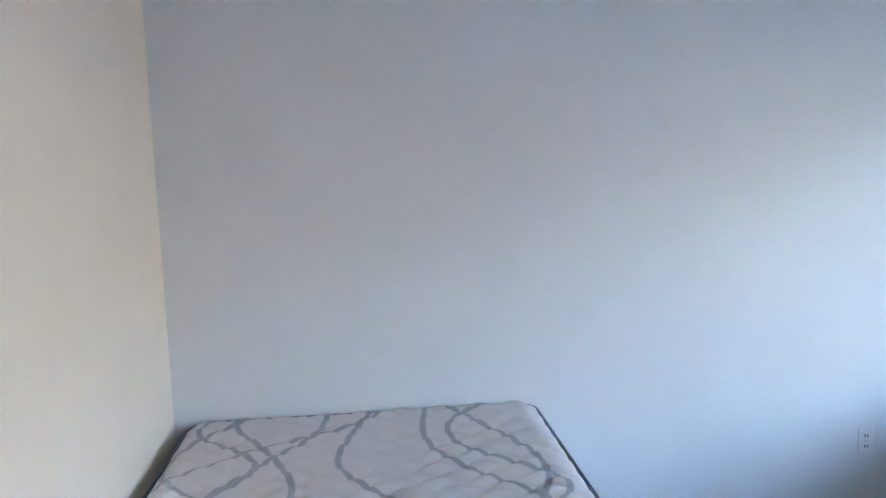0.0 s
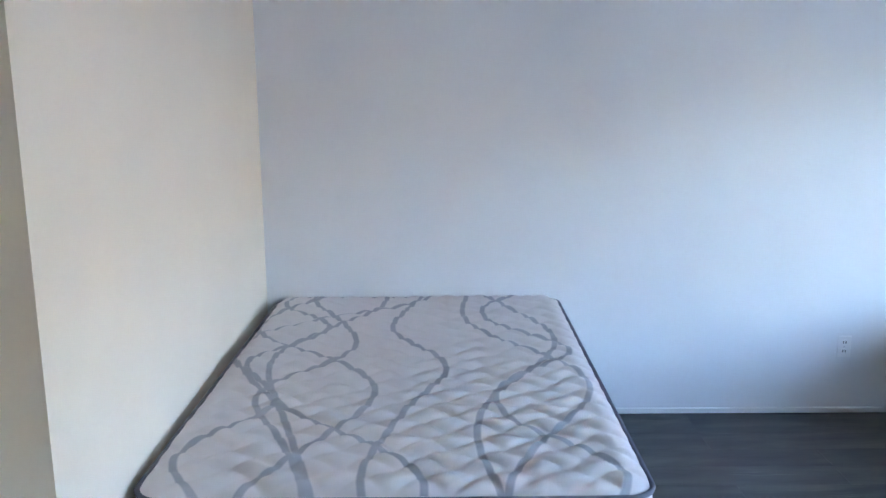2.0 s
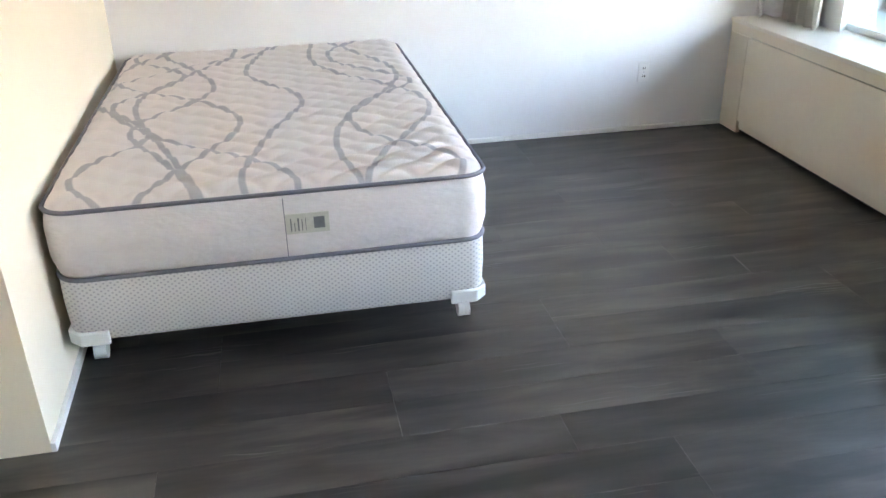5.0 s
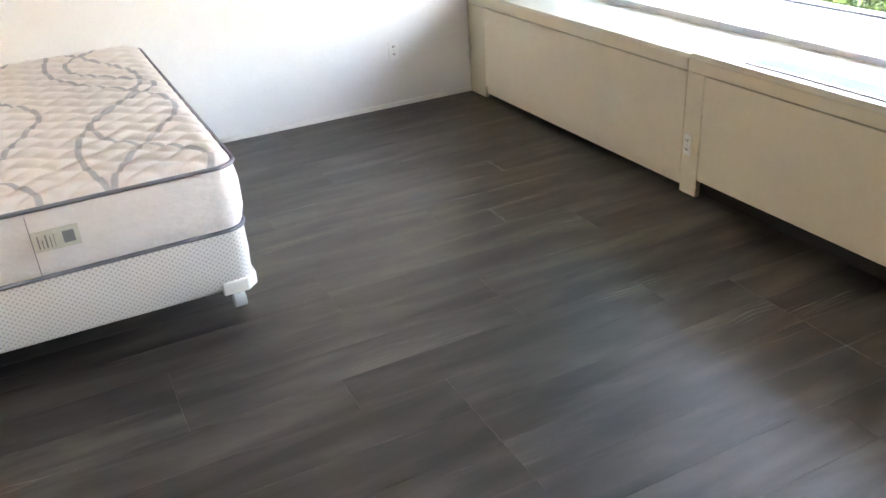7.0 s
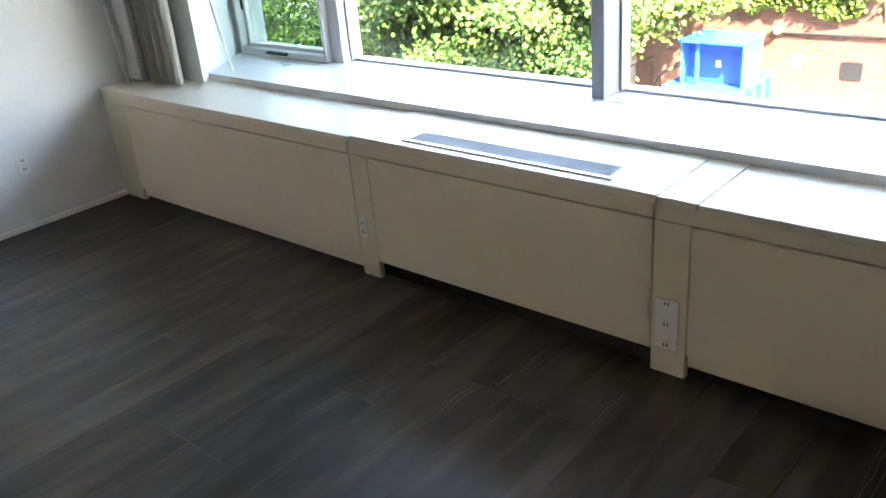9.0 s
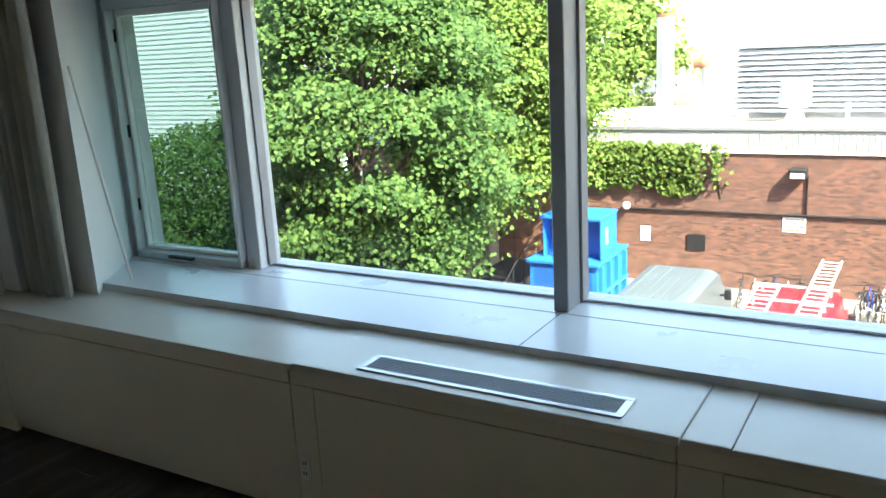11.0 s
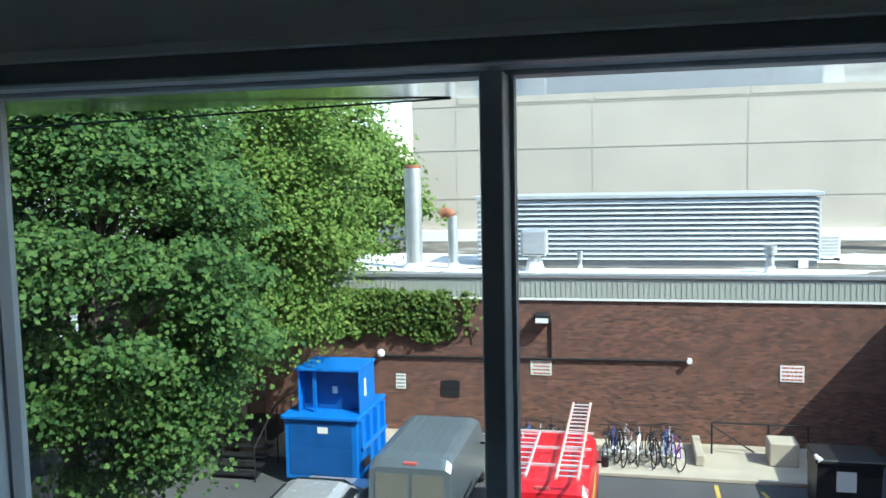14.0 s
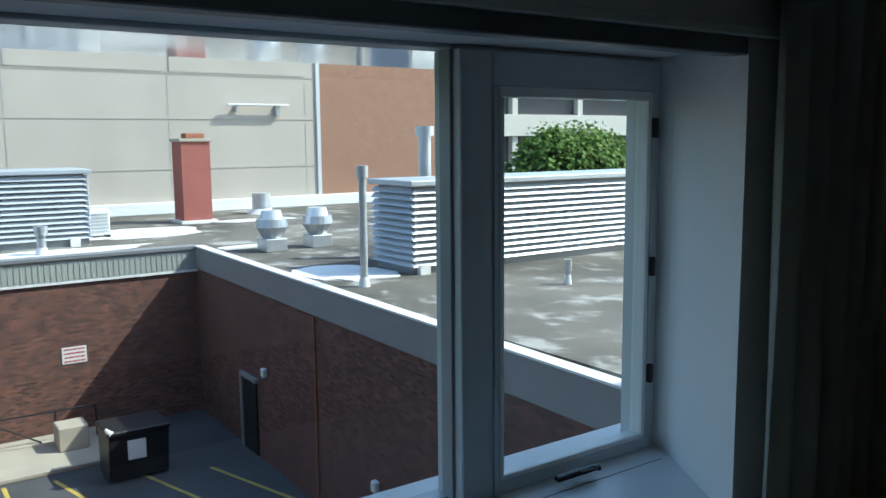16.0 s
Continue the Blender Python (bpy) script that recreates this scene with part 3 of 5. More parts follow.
# ---- window ----
def window_1():
    w = thing("window_1", "wide aluminium window with two fixed panes between casements", "window", kind="structure", at=(X_GLASS, -2.88, Z_SILL))
    inv = Matrix.Translation((-X_GLASS, 2.88, -Z_SILL))

    def p(name, bm, m, par=None, label=""):
        bm.transform(inv)
        return part(name, bm, m, par or w, label)
    # outer frame
    p("head_frame", B(((4.40, -5.47, 2.12), (4.50, -0.30, Z_HEAD)), bevel=0.003), M_ALU)
    p("bottom_frame", B(((4.43, -4.66, Z_SILL), (4.50, -1.14, Z_SILL + 0.012)), bevel=0.002), M_ALU)
    p("jamb", B(((4.36, -0.335, Z_SILL), (4.50, -0.30, 2.12)), bevel=0.004), M_ALU)
    p("jamb", B(((4.36, -5.47, Z_SILL), (4.50, -5.44, 2.12)), bevel=0.004), M_ALU)
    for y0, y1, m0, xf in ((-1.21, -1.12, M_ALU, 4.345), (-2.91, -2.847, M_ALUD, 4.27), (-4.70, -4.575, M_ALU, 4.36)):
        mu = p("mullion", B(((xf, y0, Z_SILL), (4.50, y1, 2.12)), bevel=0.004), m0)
        p("glazing_bead", B(((4.40, y0 - 0.012, Z_SILL + 0.012), (4.455, y0 + 0.001, 2.119))), M_ALUD, mu)
        p("glazing_bead", B(((4.40, y1 - 0.001, Z_SILL + 0.012), (4.455, y1 + 0.012, 2.119))), M_ALUD, mu)
    for y0, y1 in ((-2.847, -1.21), (-4.575, -2.91)):
        g = p("pane", B(((4.462, y0, Z_SILL + 0.01), (4.468, y1, 2.121))), M_GLASS)
        g.visible_shadow = False
    # casements
    for y0, y1, hy in ((-1.12, -0.335, -0.7), (-5.44, -4.70, -5.0)):
        z0, z1 = Z_SILL + 0.004, 2.12
        cf = 4.30 if y1 > -2 else 4.355
        p("casement_frame", B(((cf, y0, z0), (4.40, y1, z0 + 0.04)), ((cf, y0, z1 - 0.105), (4.40, y1, z1)), ((cf, y0, z0 + 0.04), (4.40, y0 + 0.02, z1 - 0.105)), ((cf, y1 - 0.02, z0 + 0.04), (4.40, y1, z1 - 0.105)), bevel=0.003), M_ALU)
        s = p("sash", B(((4.355, y0 + 0.022, z0 + 0.042), (4.415, y1 - 0.022, z0 + 0.06)), ((4.355, y0 + 0.022, z1 - 0.14), (4.415, y1 - 0.022, z1 - 0.107)),
                        ((4.355, y0 + 0.022, z0 + 0.06), (4.415, y0 + 0.042, z1 - 0.14)), ((4.355, y1 - 0.042, z0 + 0.06), (4.415, y1 - 0.022, z1 - 0.14)), bevel=0.003), M_TRIM, None, "pale sash frame")
        g = p("pane", B(((4.382, y0 + 0.04, z0 + 0.058), (4.388, y1 - 0.04, z1 - 0.135))), M_GLASS_G if y1 > -2 else M_GLASS, s)
        g.visible_shadow = False
        op = p("operator", B(((4.275, hy - 0.09, Z_SILL + 0.022), (4.302, hy + 0.09, Z_SILL + 0.042)), bevel=0.006, seg=2), M_DARK, None, "dark casement crank operator")
        bm = tube(bmesh.new(), (4.28, hy, Z_SILL + 0.035), (4.25, hy + 0.02, Z_SILL + 0.05), 0.007)
        tube(bm, (4.25, hy + 0.02, Z_SILL + 0.05), (4.25, hy - 0.07, Z_SILL + 0.045), 0.005)
        bmesh.ops.create_icosphere(bm, subdivisions=1, radius=0.01, matrix=Matrix.Translation((4.25, hy - 0.07, Z_SILL + 0.045)))
        p("crank_handle", bm, M_DARK, op)
        side = y1 - 0.012 if y1 > -2 else y0 + 0.012
        for z in (0.95, 1.35, 1.85):
            p("hinge", B(((4.338, side - 0.01, z), (4.357, side + 0.01, z + 0.07)), bevel=0.003), M_DARK)
    p("head_flashing", B(((4.505, -5.6, Z_HEAD - 0.008), (5.11, -0.2, Z_HEAD - 0.001))), M_SOFFIT, None, "polished metal soffit flashing")
    return w


window_1()


# ---- convector cabinets ----
def cabinet(y0, y1, leg0, leg1, z_low, lip=True):
    """Enclosure from y0 (near the back wall) to y1: top rail, removable front panel over an open kick space."""
    c = thing("radiator_cabinet", "cream enamelled steel radiator enclosure under the window", "cabinet", "radiator enclosures", at=(X_FACE, y0, 0))
    inv = Matrix.Translation((-X_FACE, -y0, 0))

    def p(name, bm, m, par=c, label=""):
        bm.transform(inv)
        return part(name, bm, m, par, label)
    g = 0.002
    p("top_rail", B(((X_FACE, y1 + g, 0.576), (X_FACE + 0.02, y0 - g, Z_CAB - 0.022)), bevel=0.003), M_CAB)
    p("front_panel", B(((X_FACE + 0.001, y1 + leg1 + 0.0015, z_low), (X_FACE + 0.016, y0 - leg0 - 0.0015, 0.571)), bevel=0.002), M_CAB)
    p("panel_slot", B(((X_FACE + 0.012, y1 + leg1 + 0.05, 0.566), (X_FACE + 0.018, y0 - leg0 - 0.03, 0.582))), M_INK)
    if lip:
        p("bottom_lip", B(((X_FACE + 0.012, y1 + leg1 + 0.004, z_low - 0.048), (X_FACE + 0.03, y0 - leg0 - 0.004, z_low - 0.001)), bevel=0.003), M_CAB)
    p("post", B(((X_FACE, y0 - leg0, 0), (X_FACE + 0.03, y0 - g, 0.575)), bevel=0.003), M_CAB)
    # near-black board stands in for the shade of the open kick space
    p("kick_shade_board", B(((X_FACE + 0.05, y1 + g, 0), (X_FACE + 0.06, y0 - g, 0.12))), M_UNDER)
    p("kick_rail", B(((X_FACE + 0.018, y1 + leg1, z_low + 0.006), (X_FACE + 0.05, y0 - leg0, z_low + 0.014))), M_CAB)
    # near-black fill, shade painted behind the front panel
    p("back_shade_fill", B(((X_FACE + 0.062, y1 + g, 0.0), (3.79, y0 - g, Z_CAB - 0.023))), M_UNDER)
    return c


cabinet(Y_BACK, -2.13, 0.20, 0.0, 0.075)
cabinet(-2.13, -3.56, 0.11, 0.0, 0.085, lip=False)
cabinet(-3.56, -5.3, 0.13, 0.0, 0.095)
cabinet(-5.3, Y_END, 0.13, 0.0, 0.095)
for k, (y0, y1, dz) in enumerate(((Y_BACK, -2.155, 0), (-2.157, -3.57, 0.007), (-3.572, -3.71, 0.003), (-3.712, Y_END, 0))):
    tagged(part("cabinet_top", B(((X_FACE - 0.008, y1, Z_CAB - 0.022), (X_TOPBACK + 0.004, y0, Z_CAB + dz)), bevel=0.004, seg=2), M_CABTOP), "cream steel top plate over the radiator enclosure", "worktop", "enclosure tops")
grille = thing("air_grille", "long aluminium air grille set in the enclosure top", "vent", at=(3.58, -2.9, Z_CAB + 0.007))
part("frame", B(((-0.072, -0.485, 0), (-0.05, 0.485, 0.006)), ((0.05, -0.485, 0), (0.072, 0.485, 0.006)), ((-0.05, -0.485, 0), (0.05, -0.46, 0.006)), ((-0.05, 0.46, 0), (0.05, 0.485, 0.006)), bevel=0.002), M_ALUL, grille)
part("backing", B(((-0.05, -0.46, 0), (0.05, 0.46, 0.0015))), M_INK, grille)
slat = mesh_of("slat", B(((-0.0035, -0.46, 0.0015), (0.0035, 0.46, 0.0055))), M_SLAT)
for k in range(8):
    o = new("slat", slat)
    o.parent = grille
    o.location = (-0.0438 + k * 0.0125, 0, 0)


def outlet(x, y, z, h, w=0.07, facing="-x", gangs=2, label="cream duplex electrical outlet on the enclosure post"):
    o = thing("outlet", label, "outlet", at=(x, y, z))
    if facing == "-y":
        o.rotation_euler = (0, 0, radians(90))
    part("plate", B(((-0.006, -w / 2, -h / 2), (0, w / 2, h / 2)), bevel=0.0025, seg=2), M_PLASTIC, o)
    for k in range(gangs):
        zc = (k - (gangs - 1) / 2) * h * 0.42
        soc = part("socket", tube(bmesh.new(), (-0.006, 0, zc), (-0.0085, 0, zc), 0.016, n=16), M_TRIM, o)
        for dy in (-0.006, 0.006):
            part("slot", B(((-0.0092, dy - 0.0022, zc - 0.006), (-0.0083, dy + 0.0022, zc + 0.007))), M_DARK, soc)
    part("screw", tube(bmesh.new(), (-0.006, 0, 0), (-0.0078, 0, 0), 0.004, n=8), M_ALU, o)
    return o


outlet(X_FACE, -2.17, 0.24, 0.10, 0.045)
outlet(X_FACE, -3.62, 0.20, 0.19, 0.085, gangs=3)
outlet(2.93, Y_BACK, 0.36, 0.115, 0.07, facing="-y", label="white electrical outlet low on the white wall")
sw = thing("light_switch", "white toggle light switch on the shaded wall", "light switch", at=(-0.172, -2.54, 1.075))
part("plate", B(((-0.036, -0.006, -0.06), (0.036, 0, 0.06)), bevel=0.0025, seg=2), M_PLASTIC, sw)
part("toggle", B(((-0.009, -0.024, -0.012), (0.009, -0.006, 0.016)), bevel=0.002), M_PLASTIC, sw)
for z in (-0.03, 0.03):
    part("screw", tube(bmesh.new(), (0, -0.006, z), (0, -0.0075, z), 0.004, n=8), M_ALU, sw)
th = thing("wall_intercom", "brown wooden wall box with a white panel", "wall box", at=(-0.19, -2.542, 1.64))
part("back_plate", B(((-0.11, -0.008, -0.095), (0.11, 0, 0.095)), bevel=0.003), M_CAB, th)
part("body", B(((-0.085, -0.04, -0.07), (0.085, -0.008, 0.07)), bevel=0.004, seg=2), M_WOOD, th)
part("panel", B(((0.03, -0.05, -0.06), (0.068, -0.04, 0.05)), bevel=0.003), M_PLASTIC, th, "cream raised panel")


# ---- curtains ----
def curtain(y0, y1, folds, name_label):
    bm = bmesh.new()
    n = folds * 8
    rows = []
    for i in range(n + 1):
        u = i / n
        y = y0 + (y1 - y0) * u
        x = 3.69 + 0.032 * math.sin(2 * math.pi * folds * u) + 0.012 * math.sin(17 * u)
        rows.append([bm.verts.new((x + 0.006 * math.sin(z * 3 + i), y, z)) for z in (Z_CAB + 0.012, 1.0, 1.4, 1.8, Z_HEAD + 0.3)])
    for a, b in zip(rows, rows[1:]):
        for k in range(4):
            bm.faces.new((a[k], b[k], b[k + 1], a[k + 1]))
    bmesh.ops.solidify(bm, geom=bm.faces[:], thickness=0.004)
    return tagged(part("curtain", bm, M_CURTAIN, smooth=True), name_label, "curtain", "curtains")


curtain(-0.24, -0.61, 5, "pale cloth curtain gathered at the window's end")
curtain(-5.19, -6.3, 10, "gathered curtain in deep shade beside the window")
rail = tagged(part("curtain_rail", B(((3.66, -6.4, Z_HEAD + 0.31), (3.72, -0.2, Z_HEAD + 0.33)), ((3.72, -3.0, Z_HEAD + 0.31), (3.80, -2.96, Z_HEAD + 0.33)), bevel=0.003), M_TRIM), "white curtain rail fixed along the lintel", "curtain rail")
tagged(part("curtain_wand", tube(bmesh.new(), (3.83, -0.65, 1.75), (3.962, -0.695, Z_SILL + 0.004), 0.008, n=8), M_PLASTIC), "thin white wand resting on the window sill", "wand")
bm = tube(bmesh.new(), (3.62, -0.13, Z_CAB), (3.6, -0.13, 1.1), 0.012, n=10)
tube(bm, (3.6, -0.13, 1.1), (3.63, -0.13, CEIL), 0.012, n=10)
tagged(part("wall_conduit", bm, M_TRIM, smooth=True), "white painted conduit rising in the room's corner", "pipe")
tagged(part("corner_pipe_cover", B(((3.66, -0.22, Z_CAB + 0.007), (3.8, Y_BACK, CEIL)), bevel=0.01, seg=2), M_WALL), "boxed white pipe cover in the room's corner", "pipe cover")


# ---- bed ----
def bed():
    b = thing("bed", "bare double mattress on a dotted box spring with casters", "bed", at=(0.74, -1.13, 0))
    X0, X1, Y0, Y1 = 0.018, 1.43, -2.2, -0.1
    inv = Matrix.Translation((-0.74, 1.13, 0))

    def rounded(zs, grow, r=0.09, n=6):
        """Rings of a rounded rectangle at the given heights."""
        bm = bmesh.new()
        rings = []
        for z, g in zip(zs, grow):
            loop = []
            for cx, cy, a0 in ((X1 - r, Y1 - r, 0), (X0 + r, Y1 - r, 90), (X0 + r, Y0 + r, 180), (X1 - r, Y0 + r, 270)):
                for i in range(n + 1):
                    a = radians(a0 + 90 * i / n)
                    loop.append(bm.verts.new((cx + (r + g) * math.cos(a), cy + (r + g) * math.sin(a), z)))
            rings.append(loop)
        for a, c in zip(rings, rings[1:]):
            for i in range(len(a)):
                j = (i + 1) % len(a)
                bm.faces.new((a[i], a[j], c[j], c[i]))
        bm.faces.new(rings[0][::-1])
        bm.faces.new(rings[-1])
        bm.transform(inv)
        return bm

    def piping(z, g, r=0.09, n=6, thick=0.008):
        pts = []
        for cx, cy, a0 in ((X1 - r, Y1 - r, 0), (X0 + r, Y1 - r, 90), (X0 + r, Y0 + r, 180), (X1 - r, Y0 + r, 270)):
            for i in range(n + 1):
                a = radians(a0 + 90 * i / n)
                pts.append((cx + (r + g) * math.cos(a), cy + (r + g) * math.sin(a)))
        cu = bpy.data.curves.new("piping", "CURVE")
        cu.dimensions = "3D"
        cu.bevel_depth = thick
        cu.bevel_resolution = 2
        sp = cu.splines.new("POLY")
        sp.points.add(len(pts) - 1)
        for q, (x, y) in zip(sp.points, pts):
            q.co = (x - 0.74, y + 1.13, z + 0.004 * math.sin(x * 9 + y * 7), 1)
        sp.use_cyclic_u = True
        me = bpy.data.meshes.new_from_object(bpy.data.objects.new("tmp", cu))
        me.materials.append(M_PIPE)
        o = new("piping", me)
        return o

    mt = part("mattress", rounded((0.395, 0.41, 0.46, 0.56, 0.615, 0.632), (-0.01, 0.0, 0.012, 0.012, 0.002, -0.012)), M_SIDE, b, "white knitted mattress with a quilted top", True)
    # quilted top
    nx, ny = 120, 190
    bm = bmesh.new()
    grid = []
    for j in range(ny + 1):
        row = []
        for i in range(nx + 1):
            u, v = i / nx, j / ny
            x, y = X0 + 0.004 + (X1 - X0 - 0.008) * u, Y0 + 0.004 + (Y1 - Y0 - 0.008) * v
            # round the plan's corners
            ex, ey = max(0, abs(x - (X0 + X1) / 2) - ((X1 - X0) / 2 - 0.09)), max(0, abs(y - (Y0 + Y1) / 2) - ((Y1 - Y0) / 2 - 0.09))
            k = max(ex, ey)
            d = math.hypot(ex, ey)
            if d > 0 and k > 0:
                f = k / d
                x -= math.copysign(ex * (1 - f), x - (X0 + X1) / 2)
                y -= math.copysign(ey * (1 - f), y - (Y0 + Y1) / 2)
            edge = max(ex, ey) / 0.09
            a = (x + 0.01 * math.sin(y * 31)) * 2 * math.pi / 0.16
            c = (y + 0.01 * math.sin(x * 37)) * 2 * math.pi / 0.125
            q = abs(math.sin((a + c) / 2)) * abs(math.sin((a - c) / 2))
            z = 0.632 + 0.02 * (1 - edge ** 2.5) + 0.0165 * (q ** 0.5) * (1 - 0.75 * edge ** 4) - 0.004
            z += 0.006 * noise.noise((x * 2.5, y * 2.5, 0.3))
            row.append(bm.verts.new((x - 0.74, y + 1.13, z)))
        grid.append(row)
    for r0, r1 in zip(grid, grid[1:]):
        for i in range(nx):
            bm.faces.new((r0[i], r0[i + 1], r1[i + 1], r1[i]))
    top = part("quilted_top", bm, M_QUILT, mt, "white quilted top with winding grey ribbons", True)
    for z, g in ((0.632, 0.004), (0.398, 0.002)):
        o = piping(z, g)
        o.parent = mt
    part("seam", B(((0.012, -1.0965, 0.41), (0.0145, -1.092, 0.62))), M_PIPE, mt)
    lab = part("label", B(((0.015, -1.098, 0.495), (0.155, -1.094, 0.565)), bevel=0.001), M_LABEL, mt, "grey sewn fabric label with small print")
    for k, (x0, x1, z0, z1) in enumerate(((0.03, 0.034, 0.505, 0.55), (0.042, 0.045, 0.505, 0.535), (0.053, 0.058, 0.505, 0.55), (0.066, 0.069, 0.505, 0.545), (0.078, 0.08, 0.505, 0.55), (0.105, 0.14, 0.51, 0.55))):
        part("print_bar", B(((x0, -1.0988, z0), (x1, -1.0978, z1))), M_INK, lab)
    bs = part("box_spring", rounded((0.16, 0.175, 0.30, 0.385, 0.393), (-0.02, -0.008, -0.002, -0.004, -0.015), r=0.06), M_DOTS, b, "pale dotted fabric box spring", True)
    for sx, x in ((1, X0), (-1, X1)):
        for sy, y in ((1, Y0), (-1, Y1)):
            gx, gy = x - 0.74, y + 1.13
            bm = bmesh.new()
            o = 0.004
            prism(bm, [(gx - sx * o, gy + sy * 0.035), (gx + sx * 0.035, gy - sy * o), (gx + sx * 0.13, gy - sy * o), (gx + sx * 0.13, gy + sy * 0.012), (gx + sx * 0.04, gy + sy * 0.04), (gx + sx * 0.012, gy + sy * 0.13), (gx - sx * o, gy + sy * 0.13)], "z", 0.15, 0.20)
            bmesh.ops.bevel(bm, geom=bm.edges[:], offset=0.004, segments=1, affect="EDGES")
            part("corner_guard", bm, M_PLASTIC, b, "white plastic corner guard")
            cx, cy = gx + sx * 0.05, gy + sy * 0.17
            ca = part("caster", tube(tube(bmesh.new(), (cx, cy, 0.06), (cx, cy, 0.15), 0.012), (cx, cy, 0.08), (cx, cy, 0.1), 0.03, 0.022), M_STEEL, b)
            part("wheel", tube(bmesh.new(), (cx - 0.022, cy, 0.031), (cx + 0.022, cy, 0.031), 0.031, n=20), M_PLASTIC, ca, "white plastic wheel")
    return b


bed()


# ---- outside: ground, buildings ----
G, ROOF, X_FAR, Y_WING = -6.82, -1.5, 28.5, -11.8
struct("ground", B(((4.7, -150, G - 0.3), (200, 150, G))), M_ASPHALT, "worn grey asphalt car park ground", "ground")
struct("pavement", B(((25.5, -9.2, G), (X_FAR, 9.5, G + 0.12)), bevel=0.02), M_CONC, "sunlit pale concrete pavement along the brick wall", "pavement")
for y0, x0, x1, dy in ((-5.45, 20.0, 25.3, 0), (-6.6, 20.0, 25.0, -1.2), (-8.6, 19, 24, -1.5), (-10.2, 18.5, 23.5, -1.5)):
    bm = bmesh.new()
    prism(bm, [(x0, y0 + dy), (x1, y0), (x1, y0 - 0.11), (x0, y0 + dy - 0.11)], "z", G + 0.003, G + 0.007)
    struct("parking_line", bm, M_YELLOW, "worn yellow parking line on asphalt", "road marking")
own = struct("own_facade", B(((4.5, -30, G), (4.69, Y_END - 0.2, 9)), ((4.5, 0.2, G), (4.69, 30, 9)), ((4.5, Y_END - 0.2, CEIL + 0.2), (4.69, 0.2, 9)), ((4.5, Y_END - 0.2, G), (4.69, 0.2, -0.3))), M_BRICK2, "brick outer wall of the room's own building", "wall")


def far_building():
    h = thing("brick_building", "low flat-roofed brick building with a grey fascia", "building", at=(X_FAR, 0, G))
    inv = Matrix.Translation((-X_FAR, 0, -G))

    def p(name, bm, m, par=h, label=""):
        bm.transform(inv)
        return part(name, bm, m, par, label)
    w = p("wall", B(((X_FAR, Y_WING, G), (X_FAR + 0.3, 16, -2.2))), M_BRICK, h, "red-brown brick wall")
    LEAN = 0.03

    def along(x):
        """The wing's face, slightly out of square, at x."""
        return Y_WING + LEAN * (X_FAR - x)

    def wing(x0, x1, d0, d1, z0, z1):
        return prism(bmesh.new(), [(x0, along(x0) + d0), (x1, along(x1) + d0), (x1, along(x1) + d1), (x0, along(x0) + d1)], "z", z0, z1)
    p("wing_wall", wing(6.2, X_FAR + 0.3, -0.3, 0, G, -2.15), M_BRICKX, h, "shaded red-brown brick wall")
    p("wing_end_wall", B(((5.9, -60, G), (6.2, along(6.2), -2.15))), M_BRICK)
    f = p("fascia", B(((X_FAR - 0.05, Y_WING, -2.18), (X_FAR + 0.3, 16, -1.52))), M_FASCIA)
    rib = mesh_of("rib", B(((-0.015, -0.02, -0.30), (0, 0.02, 0.26))), M_FASCIA)
    for k in range(170):
        o = new("rib", rib)
        o.parent = f
        o.location = (X_FAR - 0.05 - X_FAR, Y_WING + 0.3 + k * 0.16, -1.83 - G)
    p("drip_edge", B(((X_FAR - 0.12, Y_WING, -1.54), (X_FAR + 0.3, 16, -1.42)), bevel=0.01), M_ALUD)
    p("drip_edge", B(((X_FAR - 0.07, Y_WING, -2.25), (X_FAR - 0.002, 16, -2.185))), M_ROOFW)
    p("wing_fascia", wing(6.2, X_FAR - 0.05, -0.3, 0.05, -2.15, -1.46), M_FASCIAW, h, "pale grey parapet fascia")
    p("coping", wing(6.2, X_FAR - 0.12, -0.2, 0.08, -1.46, -1.42), M_ROOFW)
    r = p("roof", B(((X_FAR + 0.3, Y_WING, ROOF - 0.2), (44, 18, ROOF)), ((6.2, -70, ROOF - 0.2), (44, Y_WING, ROOF))), M_ROOF, h, "dark weathered tar roof with pale patches")
    rnd = random.Random(4)
    for lift, (x0, y0, a, b) in enumerate(((30.0, -4.0, 0.7, 7.0), (34.0, -11.5, 1.7, 2.2), (32.6, 5.5, 3.0, 4.0), (21.2, -12.9, 1.1, 1.0), (20.5, -13.3, 0.9, 0.8), (36, -16.8, 0.5, 1.8), (33.3, -12.5, 0.7, 0.9), (27.5, -13.0, 0.3, 0.9))):
        bm = bmesh.new()
        pts = []
        for k in range(18):
            t = 2 * math.pi * k / 18
            s = 1 + 0.22 * (rnd.random() - 0.5)
            pts.append((x0 + a * s * math.copysign(abs(math.cos(t)) ** 0.6, math.cos(t)), y0 + b * s * math.copysign(abs(math.sin(t)) ** 0.6, math.sin(t))))
        prism(bm, pts, "z", ROOF - 0.01, ROOF + 0.012 + 0.005 * lift)
        p("roof_patch", bm, M_ROOFW, r, "white membrane patch")
    d = p("door", wing(23.5, 24.5, 0, 0.06, G, G + 2.1), M_DARK, h, "dark steel service door")
    p("door_frame", wing(24.5, 24.6, 0, 0.12, G, G + 2.2), M_FASCIAW, d)
    p("door_lintel", wing(23.4, 24.5, 0, 0.12, G + 2.1, G + 2.2), M_FASCIAW, d)
